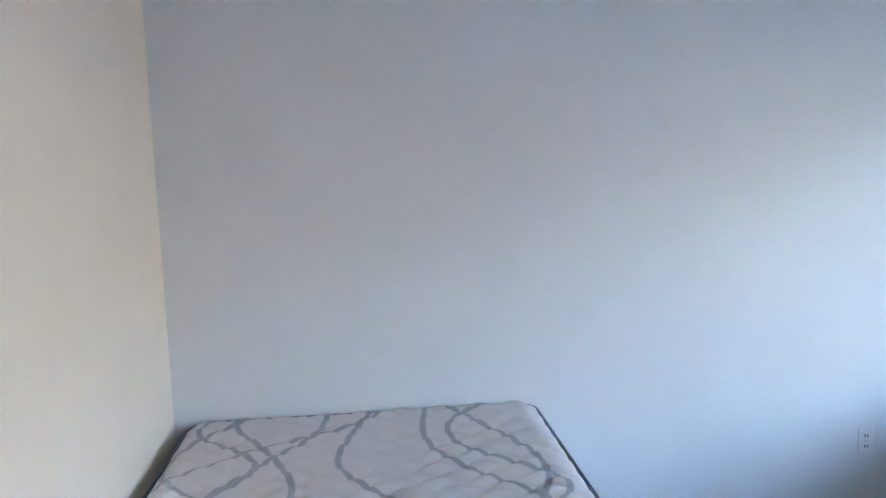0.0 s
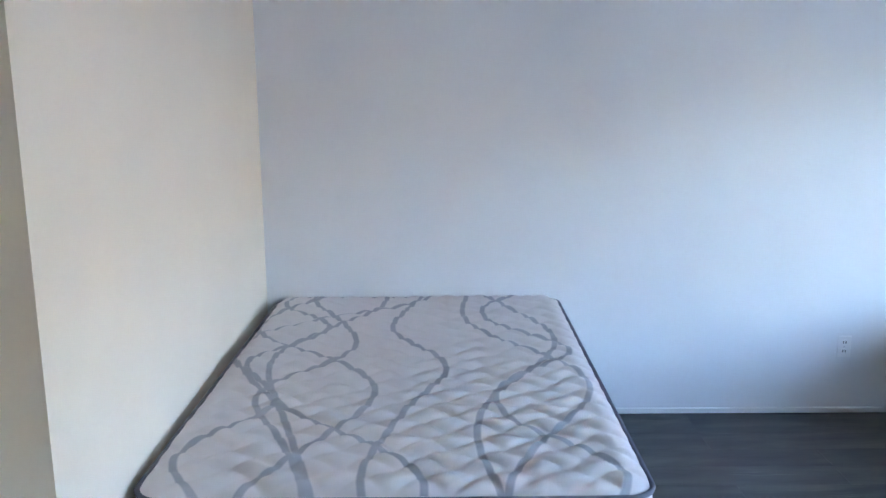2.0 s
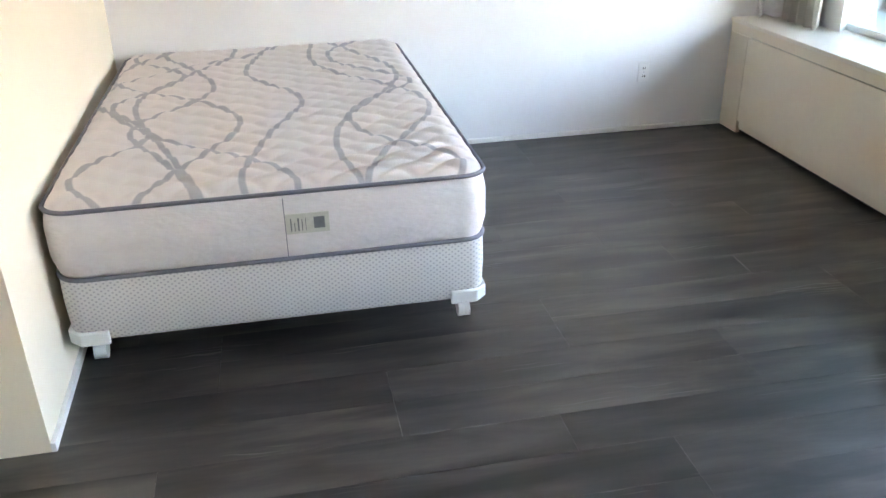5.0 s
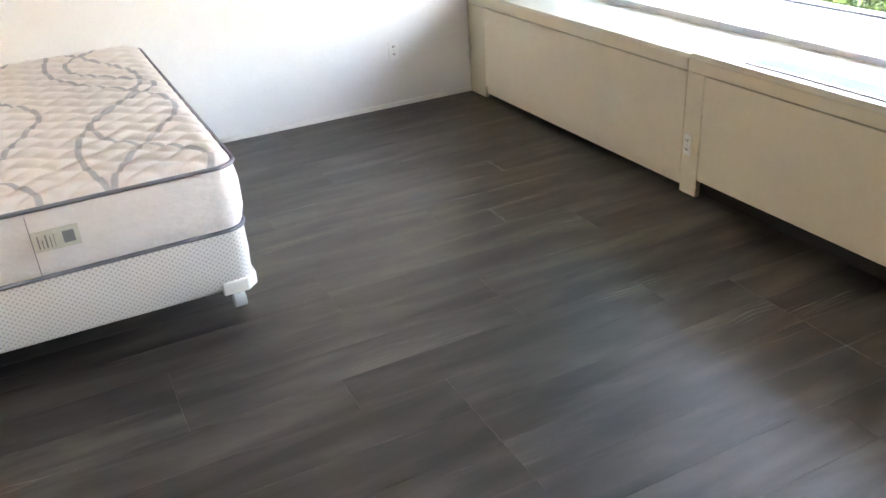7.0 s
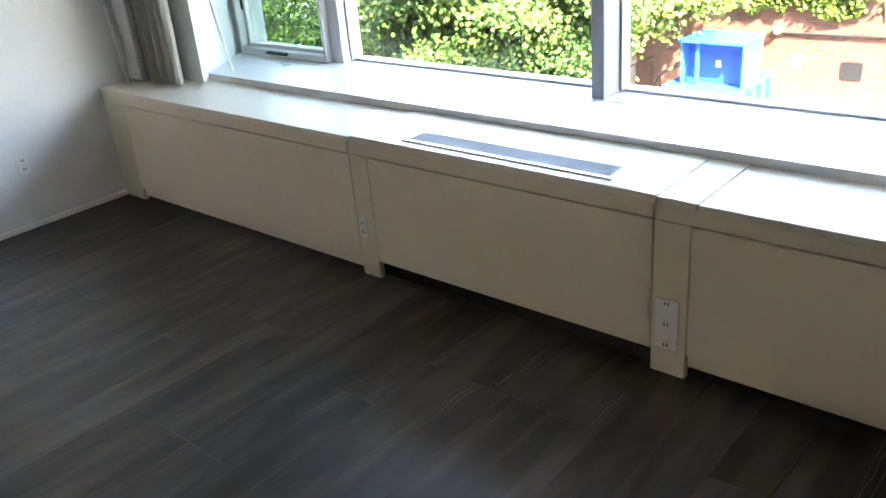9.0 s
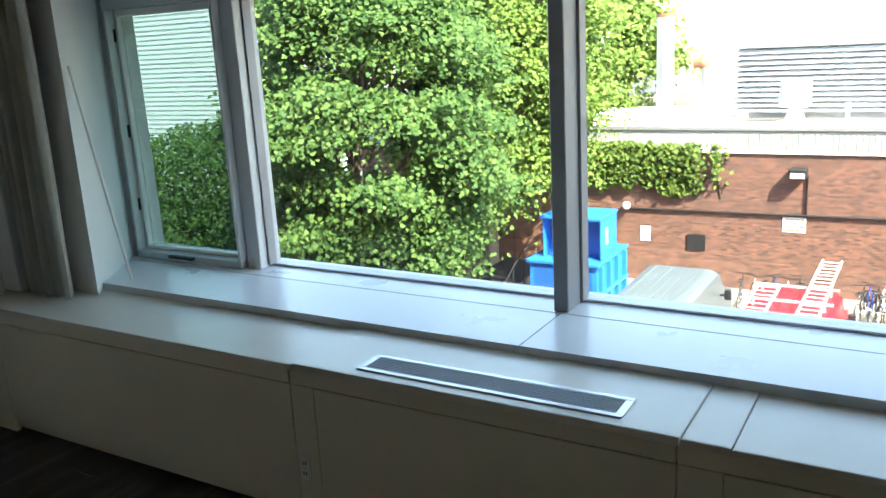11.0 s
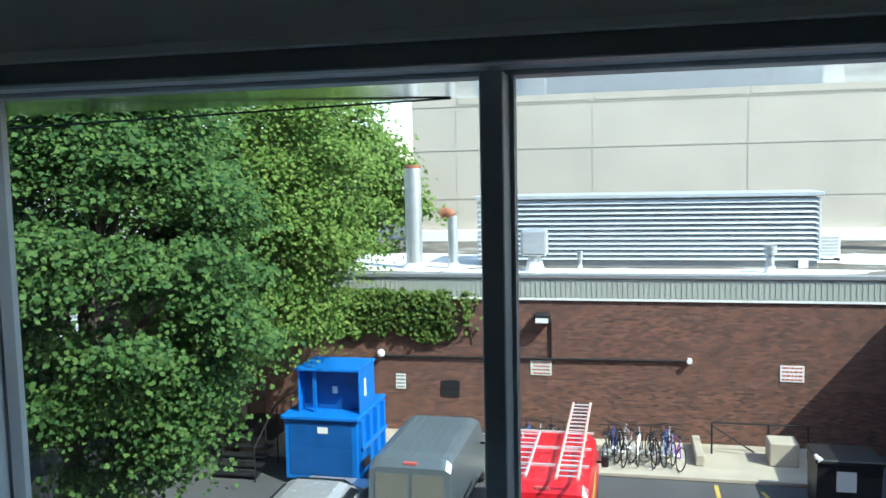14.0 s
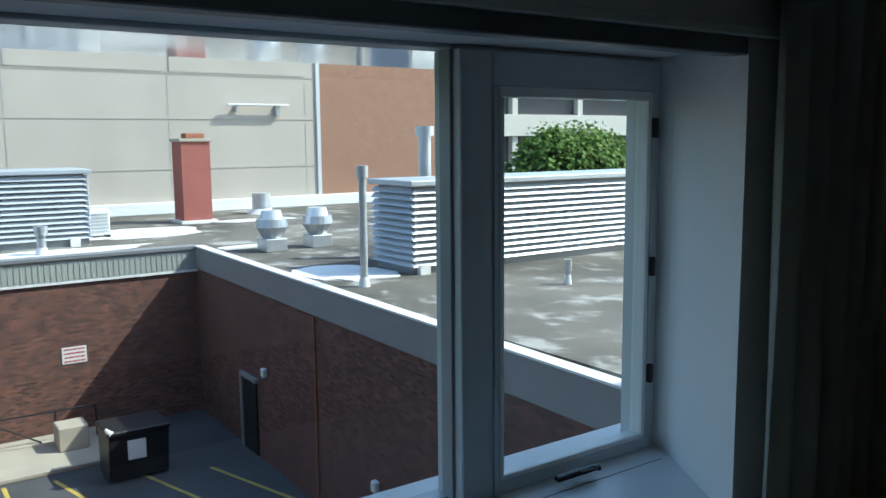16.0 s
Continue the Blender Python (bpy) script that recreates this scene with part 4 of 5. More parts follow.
    for x, z in ((22.7, -4.4), (16.6, -5.4)):
        p("wall_lamp", B(((x, along(x) - 0.01, z), (x + 0.18, along(x) + 0.14, z + 0.25)), bevel=0.03), M_SIGN)
    p("downpipe", tube(bmesh.new(), (19.6, along(19.6) + 0.03, G), (19.6, along(19.6) + 0.03, -2.2), 0.03, n=8), M_RUST, h, "thin downpipe on the shaded brick")
    p("vent_opening", B(((X_FAR - 0.04, 2.27, -5.5), (X_FAR + 0.01, 2.87, -4.98))), M_DARK, h, "black wall vent opening")
    bm = tube(bmesh.new(), (X_FAR - 0.06, 4.8, -4.2), (X_FAR - 0.06, -5.0, -4.1), 0.035, n=8)
    p("conduit", bm, M_DARK)
    p("conduit", tube(bmesh.new(), (X_FAR - 0.05, -0.75, -4.1), (X_FAR - 0.05, -0.75, -2.9), 0.03, n=8), M_DARK)
    bm = bmesh.new()
    bmesh.ops.create_icosphere(bm, subdivisions=2, radius=0.14, matrix=Matrix.Translation((X_FAR - 0.14, 4.9, -4.1)))
    p("globe_lamp", bm, M_SIGN)
    p("conduit_head", tube(bmesh.new(), (X_FAR - 0.2, -5.0, -4.08), (X_FAR, -5.0, -4.08), 0.08, n=10), M_SIGN)
    fl = p("floodlight", B(((X_FAR - 0.4, -0.75, -2.95), (X_FAR, -0.25, -2.65)), bevel=0.04), M_DARK)
    p("lens", B(((X_FAR - 0.42, -0.7, -2.93), (X_FAR - 0.39, -0.3, -2.78))), M_SIGN, fl)
    return h


far_building()


def sign(y0, y1, z0, z1, sheet, ink, rows, lines=(), label="", x=X_FAR):
    s = thing("sign", label, "sign", at=(x - 0.003, (y0 + y1) / 2, (z0 + z1) / 2))
    w, h = abs(y1 - y0), abs(z1 - z0)
    part("sheet", B(((-0.02, -w / 2, -h / 2), (0, w / 2, h / 2)), bevel=0.004), sheet, s)
    rnd = random.Random(int(abs(y0) * 100))
    for k in range(rows):
        z = h * (0.36 - 0.72 * k / max(1, rows - 1))
        u = -w * 0.42
        while u < w * 0.36:
            e = min(w * 0.42, u + w * rnd.uniform(0.08, 0.2))
            part("print_bar", B(((-0.024, u, z - h * 0.05), (-0.0195, e, z + h * 0.05))), ink, s)
            u = e + w * 0.035
    return s


sign(-0.76, -0.08, -4.70, -4.22, M_SIGNG, M_REDINK, 4, label="pale green-white parking notice on the brick wall")
sign(4.10, 4.44, -5.31, -4.80, M_SIGN, M_INK, 4, label="small white notice on the brick wall")
sign(-8.33, -7.64, -4.66, -4.16, M_SIGN, M_REDINK, 4, label="white warning notice with red print on brick")


def beige_building():
    h = thing("beige_building", "tall beige panelled building with a brick end", "building", at=(42, 0, ROOF))
    inv = Matrix.Translation((-42, 0, -ROOF))

    def p(name, bm, m, par=h, label=""):
        bm.transform(inv)
        return part(name, bm, m, par, label)
    w = p("wall", B(((42, -22.9, -6), (43, 7.2, 8.2))), M_BEIGE, h, "beige stucco wall")
    p("brick_end", B(((42, -32.3, -6), (43, -23.1, 8.2))), M_BRICK2, h, "orange brick wall")
    p("corner_strip", B(((41.9, -23.1, -6), (42.6, -22.9, 8.2))), M_ALU)
    p("side_wall", B(((43, 7.0, -6), (60, 7.2, 8.2))), M_BEIGE)
    p("flashing", B(((41.6, -34, ROOF), (42, 7, ROOF + 0.55)), bevel=0.03), M_ROOFW, h, "white base flashing")
    for y in (5.0, -1.5, -8.4, -15.3, -22.3):
        p("joint", B(((41.985, y - 0.02, -1), (42, y + 0.02, 4.9))), M_JOINT, w)
    for z in (0.55, 2.9, 5.0):
        p("joint", B(((41.975, -22.9, z), (42, 7.2, z + 0.05))), M_JOINT, w)
    p("ledge", B(((41.8, -22.9, 7.4), (42, 7.2, 7.6))), M_JOINT, w)
    for y0, y1 in ((-22.2, -15.4), (-15.2, -8.5), (-8.3, -1.6), (-1.4, 4.9)):
        p("panel", B(((41.96, y0, 5.1), (42, y1, 7.3))), M_BEIGE, w)
    lamp = p("wall_lamp", B(((41.5, -21.2, 3.57), (41.75, -18.0, 3.67)), bevel=0.03), M_ALUL, h, "long white wall lamp on a bracket")
    p("bracket", B(((41.75, -20.8, 3.1), (42, -20.6, 3.6)), ((41.75, -18.6, 3.3), (42, -18.5, 3.6))), M_ALU, lamp)
    return h


beige_building()


def louver_house(x0, x1, y0, y1, z0, z1, n, label):
    h = thing("roof_louver_house", label, "ventilation", "roof louvers", at=((x0 + x1) / 2, (y0 + y1) / 2, ROOF))
    inv = Matrix.Translation((-(x0 + x1) / 2, -(y0 + y1) / 2, -ROOF))

    def p(name, bm, m):
        bm.transform(inv)
        return part(name, bm, m, h)
    p("core", B(((x0 + 0.15, y0 + 0.15, ROOF), (x1 - 0.15, y1 - 0.15, z1 - 0.1))), M_ALUD)
    p("cap", B(((x0 - 0.06, y0 - 0.06, z1 - 0.14), (x1 + 0.06, y1 + 0.06, z1)), bevel=0.02), M_LOUV)
    p("curb", B(((x0 + 0.1, y0 + 0.1, ROOF), (x1 - 0.1, y1 - 0.1, z0))), M_ALUD)
    step = (z1 - 0.16 - z0) / n
    for k in range(n):
        z = z0 + k * step
        o = 0.0
        bm = prism(bmesh.new(), [(x0, z), (x0 + 0.03, z), (x0 + 0.15, z + step * 0.8), (x0 + 0.12, z + step * 0.8)], "y", y0 + 0.02, y1 - 0.02)
        p("louver_blade", bm, M_LOUV)
        bm = prism(bmesh.new(), [(y1, z), (y1 - 0.03, z), (y1 - 0.15, z + step * 0.8), (y1 - 0.12, z + step * 0.8)], "x", x0 + 0.005, x1)
        p("louver_blade", bm, M_LOUV)
        bm = prism(bmesh.new(), [(y0, z), (y0 + 0.03, z), (y0 + 0.15, z + step * 0.8), (y0 + 0.12, z + step * 0.8)], "x", x0 + 0.005, x1)
        p("louver_blade", bm, M_LOUV)
    for y in (y0 + 0.4, y1 - 0.5):
        p("support_foot", B(((x0 - 0.05, y, ROOF), (x0 + 0.1, y + 0.3, z0 + 0.05))), M_ROOFW)
    return h


louver_house(31.2, 33.6, -9.3, 2.1, ROOF + 0.25, 1.0, 12, "long low metal louver housing on the flat roof")
louver_house(19.5, 21.5, -30.0, -14.2, ROOF + 0.2, 0.85, 12, "louvered metal penthouse with a flat cap")


def flue(x, y, z1, r, label, rust=False, bend=False, cap=False, n=20):
    f = thing("roof_flue", label, "flue", "roof flues", at=(x, y, ROOF))
    h = z1 - ROOF
    part("pipe", tube(bmesh.new(), (0, 0, 0), (0, 0, h - (0.12 if rust else 0)), r, n=n), M_STEEL, f, smooth=False)
    part("collar", tube(bmesh.new(), (0, 0, 0), (0, 0, 0.22), r * 1.55, r * 1.1, n=n), M_ROOFW, f)
    part("band", tube(bmesh.new(), (0, 0, h * 0.36), (0, 0, h * 0.39), r * 1.06, n=n), M_STEEL, f)
    if rust:
        part("rusty_rim", tube(bmesh.new(), (0, 0, h - 0.12), (0, 0, h), r * 1.01, n=n, caps=False), M_RUST, f, "rusted rim")
    if bend:
        bm = tube(bmesh.new(), (0, 0, h), (0, 0.18, h + 0.16), r, n=n)
        tube(bm, (0, 0.16, h + 0.16), (0, 0.42, h + 0.1), r, n=n)
        part("bent_outlet", bm, M_RUST, f)
    if cap:
        part("cap", tube(bmesh.new(), (0, 0, h), (0, 0, h + 0.28), r * 1.5, n=n), M_STEEL, f)
    return f


flue(30.4, 4.2, 2.15, 0.29, "tall galvanised flue with a rusted rim", rust=True)
flue(30.4, 2.8, 0.35, 0.17, "galvanised flue with a bent rusty outlet", bend=True)
flue(29.7, -7.5, -0.9, 0.13, "short white roof vent pipe", cap=True)
flue(29.9, -1.6, -1.1, 0.06, "thin short roof vent pipe", cap=True)
flue(38.0, 8.0, -0.3, 0.22, "short galvanised roof vent", cap=True)
flue(18.94, -12.5, 1.0, 0.09, "slim pale vent pipe beside the parapet", cap=True)
flue(22.2, -16.4, 1.95, 0.18, "galvanised flue with a round cap", cap=True)
flue(16.3, -16.4, -1.2, 0.06, "small vent pipe on the roof", cap=True)
flue(39.1, -18.5, -0.55, 0.42, "squat galvanised roof ventilator", cap=False)


def fan(x, y):
    f = thing("roof_fan", "galvanised mushroom exhaust fan on a curb", "roof fan", "roof fans", at=(x, y, ROOF))
    part("curb", B(((-0.35, -0.35, 0), (0.35, 0.35, 0.4)), bevel=0.02), M_STEEL, f)
    part("bowl", tube(bmesh.new(), (0, 0, 0.4), (0, 0, 0.75), 0.28, 0.5), M_STEEL, f)
    part("drum", tube(bmesh.new(), (0, 0, 0.75), (0, 0, 1.0), 0.5, 0.46, n=20), M_STEEL, f)
    part("cap", tube(bmesh.new(), (0, 0, 1.0), (0, 0, 1.25), 0.36, 0.3, n=20), M_ALUL, f)


fan(26.2, -13.4)
fan(26.3, -15.0)
ch = thing("chimney", "square red brick chimney with a concrete cap", "chimney", at=(37, -14.6, ROOF))
part("stack", B(((-0.6, -0.6, 0), (0.6, 0.6, 3.35))), M_CHIM, ch)
part("cap", B(((-0.68, -0.68, 3.35), (0.68, 0.68, 3.48)), bevel=0.02), M_CONC, ch)
part("flue_pot", B(((-0.3, -0.5, 3.48), (0.3, 0.3, 3.7)), bevel=0.03), M_RUST, ch)
part("flashing", B(((-0.75, -0.75, 0), (0.75, 0.75, 0.12))), M_ROOFW, ch)
eb = thing("roof_equipment_box", "grey weatherproof equipment box on a white post", "equipment box", at=(29.85, -0.1, ROOF))
part("post", tube(bmesh.new(), (0, 0, 0), (0, 0, 0.6), 0.36, 0.16), M_ROOFW, eb)
part("box", B(((-0.35, -0.43, 0.55), (0.35, 0.43, 1.4)), bevel=0.04), M_STEEL, eb)
part("cover", B(((-0.38, -0.36, 0.62), (-0.35, 0.36, 1.33)), bevel=0.01), M_LOUV, eb)
ac = thing("air_conditioner", "white outdoor air conditioner on the roof", "air conditioner", at=(33.6, -10.0, ROOF))
part("case", B(((-0.3, -0.35, 0.1), (0.3, 0.35, 1.0)), bevel=0.03), M_SIGN, ac)
for k in range(6):
    part("slat", B(((-0.32, -0.3, 0.2 + k * 0.12), (-0.3, 0.3, 0.26 + k * 0.12))), M_STEEL, ac)
part("foot", B(((-0.3, -0.35, 0), (0.3, -0.25, 0.1)), ((-0.3, 0.25, 0), (0.3, 0.35, 0.1))), M_DARK, ac)

gar = thing("parking_garage", "concrete parking garage with the shade between its decks painted dark", "building", at=(60, -60, ROOF))
# solid dark block whose colour stands in for shade inside the decks
part("deck_shade_block", B(((1, -40, -8), (20, 25, 12))), M_SHADE, gar)
for z in (-1.5, 3.6, 7.6):
    part("deck_band", B(((0, -40, z), (1.2, 25, z + 1.9)), bevel=0.03), M_GARAGE, gar)
for y in range(-40, 26, 8):
    part("column", B(((0.3, y, -6), (0.9, y + 0.6, 11))), M_GARAGE, gar)
sd = thing("siding_house", "white clapboard house behind the trees", "house", at=(36, 30, G))
part("wall", B(((0, -9, 0), (10, 12, 14))), M_SIDING, sd)
bd = mesh_of("clapboard", prism(bmesh.new(), [(-0.07, 0), (0, 0), (0, 0.27), (-0.008, 0.27)], "y", -9, 12), M_SIDING)
for k in range(50):
    o = new("clapboard", bd)
    o.parent = sd
    o.location = (-0.001, 0, 0.2 + k * 0.27)


# ---- outside: vehicles, bins, bicycles ----
def wheel(parent, x, y, z, r, w, axis="Y"):
    t = part("wheel", ring(bmesh.new(), (x, y, z), r - w / 2, w / 2, "Y", 22, 8), M_TYRE, parent)
    part("rim", tube(bmesh.new(), (x, y - w * 0.3, z), (x, y + w * 0.3, z), r * 0.62, n=16), M_STEEL, t)


def van(x, y, paint, label, rack=False):
    """A full-size van, its rear at the low x end."""
    v = thing("van", label, "van", "parked vans", at=(x, y, G))
    L, W, H = 5.4, 1.98, 2.1
    prof = [(0.0, 0.45), (-0.03, 1.0), (0.06, 1.9), (0.22, H), (3.55, H), (3.85, 1.98), (4.45, 1.28), (5.25, 1.12), (5.4, 0.95), (5.42, 0.45)]
    bm = bmesh.new()
    sects = ((-W / 2 + 0.16, 1.0), (-W / 2 + 0.03, 0.93), (-W / 2, 0.55))
    ys = [(-W / 2, 0.0), (-W / 2 + 0.02, 0.5), (-W / 2 + 0.14, 0.9), (-W / 2 + 0.26, 1.0), (W / 2 - 0.26, 1.0), (W / 2 - 0.14, 0.9), (W / 2 - 0.02, 0.5), (W / 2, 0.0)]
    rows = []
    for yy, k in ys:
        row = []
        for px, pz in prof:
            top = 1.25
            z = pz if pz <= top else top + (pz - top) * (0.72 + 0.28 * k)
            row.append(bm.verts.new((px, yy if pz > top else math.copysign(min(abs(yy) + 0.03, W / 2), yy), z)))
        rows.append(row)
    for a, b in zip(rows, rows[1:]):
        for i in range(len(prof) - 1):
            bm.faces.new((a[i], a[i + 1], b[i + 1], b[i]))
        bm.faces.new((a[-1], a[0], b[0], b[-1]))
    bm.faces.new(rows[0])
    bm.faces.new(rows[-1][::-1])
    bmesh.ops.recalc_face_normals(bm, faces=bm.faces)
    body = part("body", bm, paint, v)
    for k in range(7):
        yy = -0.66 + k * 0.22
        part("roof_rib", B(((0.4, yy - 0.02, H - 0.006), (3.45, yy + 0.02, H + 0.012)), bevel=0.005), paint, body)
    for y0, y1 in ((-0.82, -0.05), (0.05, 0.82)):
        bm = prism(bmesh.new(), [(-0.055, 1.12), (0.035, 1.75), (0.055, 1.75), (-0.03, 1.12)], "y", y0, y1)
        part("rear_window", bm, M_WINP if not rack else M_WIN, v)
    part("rear_bumper", B(((-0.16, -0.95, 0.42), (0.02, 0.95, 0.62)), bevel=0.03), M_STEEL, v)
    part("brake_lamp", B(((0.09, -0.16, 1.95), (0.16, 0.16, 2.02)), bevel=0.01), M_REDINK, v, "red high brake lamp")
    for yy in (-0.93, 0.87):
        part("tail_lamp", B(((-0.045, yy, 0.8), (0.03, yy + 0.07, 1.15)), bevel=0.01), M_REDINK, v)
    for s in (-1, 1):
        for x0, x1 in ((0.4, 1.5), (1.65, 2.75), (2.95, 3.75)):
            part("side_window", B(((x0, s * 0.975 - 0.012, 1.3), (x1, s * 0.975 + 0.012, 1.72)), bevel=0.008), M_WIN, v)
        m_ = part("mirror", B(((3.75, s * 1.2 - 0.09, 1.2), (3.87, s * 1.2 + 0.09, 1.5)), bevel=0.03), M_DARK, v)
        part("mirror_arm", B(((3.78, min(s * 0.97, s * 1.15), 1.3), (3.84, max(s * 0.97, s * 1.15), 1.35))), M_DARK, m_)
        for wx in (1.0, 4.5):
            wheel(v, wx, s * 0.88, 0.37, 0.37, 0.22)
    part("windscreen", prism(bmesh.new(), [(3.93, 1.93), (4.43, 1.34), (4.45, 1.36), (3.95, 1.95)], "y", -0.82, 0.82), M_WIN, v)
    if rack:
        for xx in (0.75, 1.9, 3.1):
            part("rack_bar", B(((xx, -0.95, H + 0.14), (xx + 0.06, 0.95, H + 0.19)), ((xx, -0.8, H - 0.02), (xx + 0.06, -0.75, H + 0.15)), ((xx, 0.75, H - 0.02), (xx + 0.06, 0.8, H + 0.15))), M_ALUL, v, "white roof rack bar")
        rnd = random.Random(2)
        u = 0.35
        while u < 2.8:
            e = u + rnd.uniform(0.18, 0.26)
            part("lettering_shape", B(((u, -1.004, 1.0), (e, -0.985, 1.35))), M_YELLOW, v, "yellow painted side lettering shape")
            u = e + 0.12
        for k in range(7):
            part("lettering_shape", B(((-0.07, -0.7 + k * 0.2, 0.72), (-0.02, -0.58 + k * 0.2, 0.9))), M_YELLOW, v)
    return v


van(20.1, 1.75, M_GREY, "dusty grey full-size van parked nose to the wall")
van(19.1, -1.4, M_RED, "red work van with a ladder rack and yellow lettering", rack=True)


def ladder(x0, x1, y, z0, z1, w, m, label):
    l_ = thing("ladder", label, "ladder", "van ladders", at=(x0, y, z0))
    dx, dz = x1 - x0, z1 - z0
    n = int(dx / 0.3)
    for s in (-1, 1):
        bm = tube(bmesh.new(), (0, s * w / 2, 0), (dx, s * w / 2, dz), 0.035, n=6)
        part("rail", bm, m, l_)
    for k in range(n):
        u = (k + 0.5) / n
        part("rung", tube(bmesh.new(), (dx * u, -w / 2, dz * u), (dx * u, w / 2, dz * u), 0.018, n=6), M_ALUL, l_)


ladder(18.9, 24.4, -1.95, G + 2.34, G + 2.4, 0.45, M_LADDER, "orange fibreglass extension ladder on the van rack")
ladder(18.9, 21.8, -0.85, G + 2.34, G + 2.38, 0.48, M_ALUL, "short aluminium ladder on the van rack")

car = thing("car", "silver car parked beside the blue dumpster", "car", at=(17.6, 4.0, G))
prof = [(0, 0.35), (-0.03, 0.75), (0.15, 0.98), (0.75, 1.05), (1.35, 1.42), (2.6, 1.47), (3.35, 1.05), (4.35, 0.88), (4.5, 0.6), (4.48, 0.35)]
bm = bmesh.new()
rows = []
for yy, k in ((-0.9, 0.0), (-0.86, 0.5), (-0.62, 0.95), (0, 1.0), (0.62, 0.95), (0.86, 0.5), (0.9, 0.0)):
    rows.append([bm.verts.new((px, yy * (1 if pz < 1.1 else 0.86), pz if pz < 0.9 else 0.9 + (pz - 0.9) * (0.75 + 0.25 * k))) for px, pz in prof])
for a, b in zip(rows, rows[1:]):
    for i in range(len(prof) - 1):
        bm.faces.new((a[i], a[i + 1], b[i + 1], b[i]))
    bm.faces.new((a[-1], a[0], b[0], b[-1]))
bm.faces.new(rows[0])
bm.faces.new(rows[-1][::-1])
bmesh.ops.recalc_face_normals(bm, faces=bm.faces)
part("body", bm, M_SILVER, car, smooth=False)
part("rear_window", prism(bmesh.new(), [(0.8, 1.1), (1.32, 1.43), (1.3, 1.45), (0.77, 1.12)], "y", -0.6, 0.6), M_WIN, car)
part("windscreen", prism(bmesh.new(), [(2.68, 1.45), (3.3, 1.1), (3.33, 1.12), (2.7, 1.48)], "y", -0.6, 0.6), M_WIN, car)
for s in (-1, 1):
    part("side_window", prism(bmesh.new(), [(0.95, 1.03), (1.42, 1.32), (2.55, 1.35), (3.1, 1.03)], "y", s * 0.83 - 0.03, s * 0.83 + 0.03), M_WIN, car)
    for wx in (0.85, 3.65):
        wheel(car, wx, s * 0.8, 0.32, 0.32, 0.2)


def dumpster():
    d = thing("dumpster", "blue steel compactor dumpster with a hooded top", "dumpster", at=(23.5, 4.1, G))
    part("bin", B(((0, 0.05, 0.15), (2.5, 2.2, 1.9)), bevel=0.02), M_BLUE, d, "blue steel bin body")
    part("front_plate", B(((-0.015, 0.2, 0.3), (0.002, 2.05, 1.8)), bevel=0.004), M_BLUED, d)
    part("rim", B(((-0.1, -0.03, 1.88), (2.55, 2.28, 1.99)), bevel=0.02), M_BLUE, d)
    for k in range(4):
        part("side_rib", B(((0.1 + k * 0.7, -0.08, 0.2), (0.22 + k * 0.7, 0.06, 1.88)), bevel=0.01), M_BLUE, d)
    part("side_rail", B(((0.1, -0.1, 1.0), (2.4, -0.02, 1.1))), M_BLUE, d)
    part("arm_sleeve", B(((0.0, -0.16, 0.55), (0.5, -0.08, 0.8)), bevel=0.01), M_DARK, d)
    hd = part("hood", B(((1.65, 0.05, 1.99), (1.72, 1.9, 3.2)), ((0.35, 0.05, 1.99), (1.65, 0.1, 3.2)), ((0.35, 1.85, 1.99), (1.65, 1.9, 3.2)), ((0.2, 0.02, 3.2), (1.75, 1.93, 3.28)), bevel=0.012), M_BLUE, d, "open-fronted blue hood")
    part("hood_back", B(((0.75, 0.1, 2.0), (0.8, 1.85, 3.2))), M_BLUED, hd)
    part("post", B(((0.33, 1.35, 1.99), (0.42, 1.44, 3.2))), M_BLUE, hd)
    part("sticker", B(((0.735, 0.85, 2.45), (0.748, 1.0, 2.65))), M_SIGN, hd)
    part("sticker", B(((0.75, 0.04, 2.4), (0.9, 0.052, 2.9))), M_SIGN, hd)
    part("sticker", B(((-0.025, 0.9, 1.5), (-0.014, 1.2, 1.68))), M_SIGN, d)
    for x, y in ((0.3, 0.3), (2.2, 0.3), (0.3, 1.9), (2.2, 1.9)):
        part("caster", tube(bmesh.new(), (x, y - 0.05, 0.09), (x, y + 0.05, 0.09), 0.09), M_DARK, d)


dumpster()
tb = thing("trash_bin", "black wheeled waste container with a white label", "dumpster", at=(24.3, -8.5, G))
part("body", prism(bmesh.new(), [(-0.45, 0.1), (0.5, 0.1), (0.62, 1.3), (-0.6, 1.3)], "y", -0.75, 0.75), M_DARK, tb)
part("lid", B(((-0.66, -0.8, 1.3), (0.66, 0.8, 1.42)), bevel=0.03), M_DARK, tb)
part("label", B(((-0.62, -0.15, 0.62), (-0.56, 0.3, 1.12))), M_SIGN, tb)
for y in (-0.6, 0.6):
    part("wheel", tube(bmesh.new(), (0, y - 0.05, 0.1), (0, y + 0.05, 0.1), 0.1), M_TYRE, tb)
part("bag", tube(bmesh.new(), (-0.6, 0.68, 1.36), (-0.5, 0.8, 1.5), 0.1, 0.04, n=8), M_SIGN, tb)
hr = thing("handrail", "dark steel handrail beside the concrete steps", "handrail", at=(27.6, -5.6, G + 0.12))
bm = tube(bmesh.new(), (0, 0, 0.95), (0, -2.7, 0.95), 0.03, n=8)
part("top_rail", bm, M_DARK, hr)
for y in (0, -1.6, -2.7):
    part("post", tube(bmesh.new(), (0, y, 0), (0, y, 0.95), 0.03, n=8), M_DARK, hr)
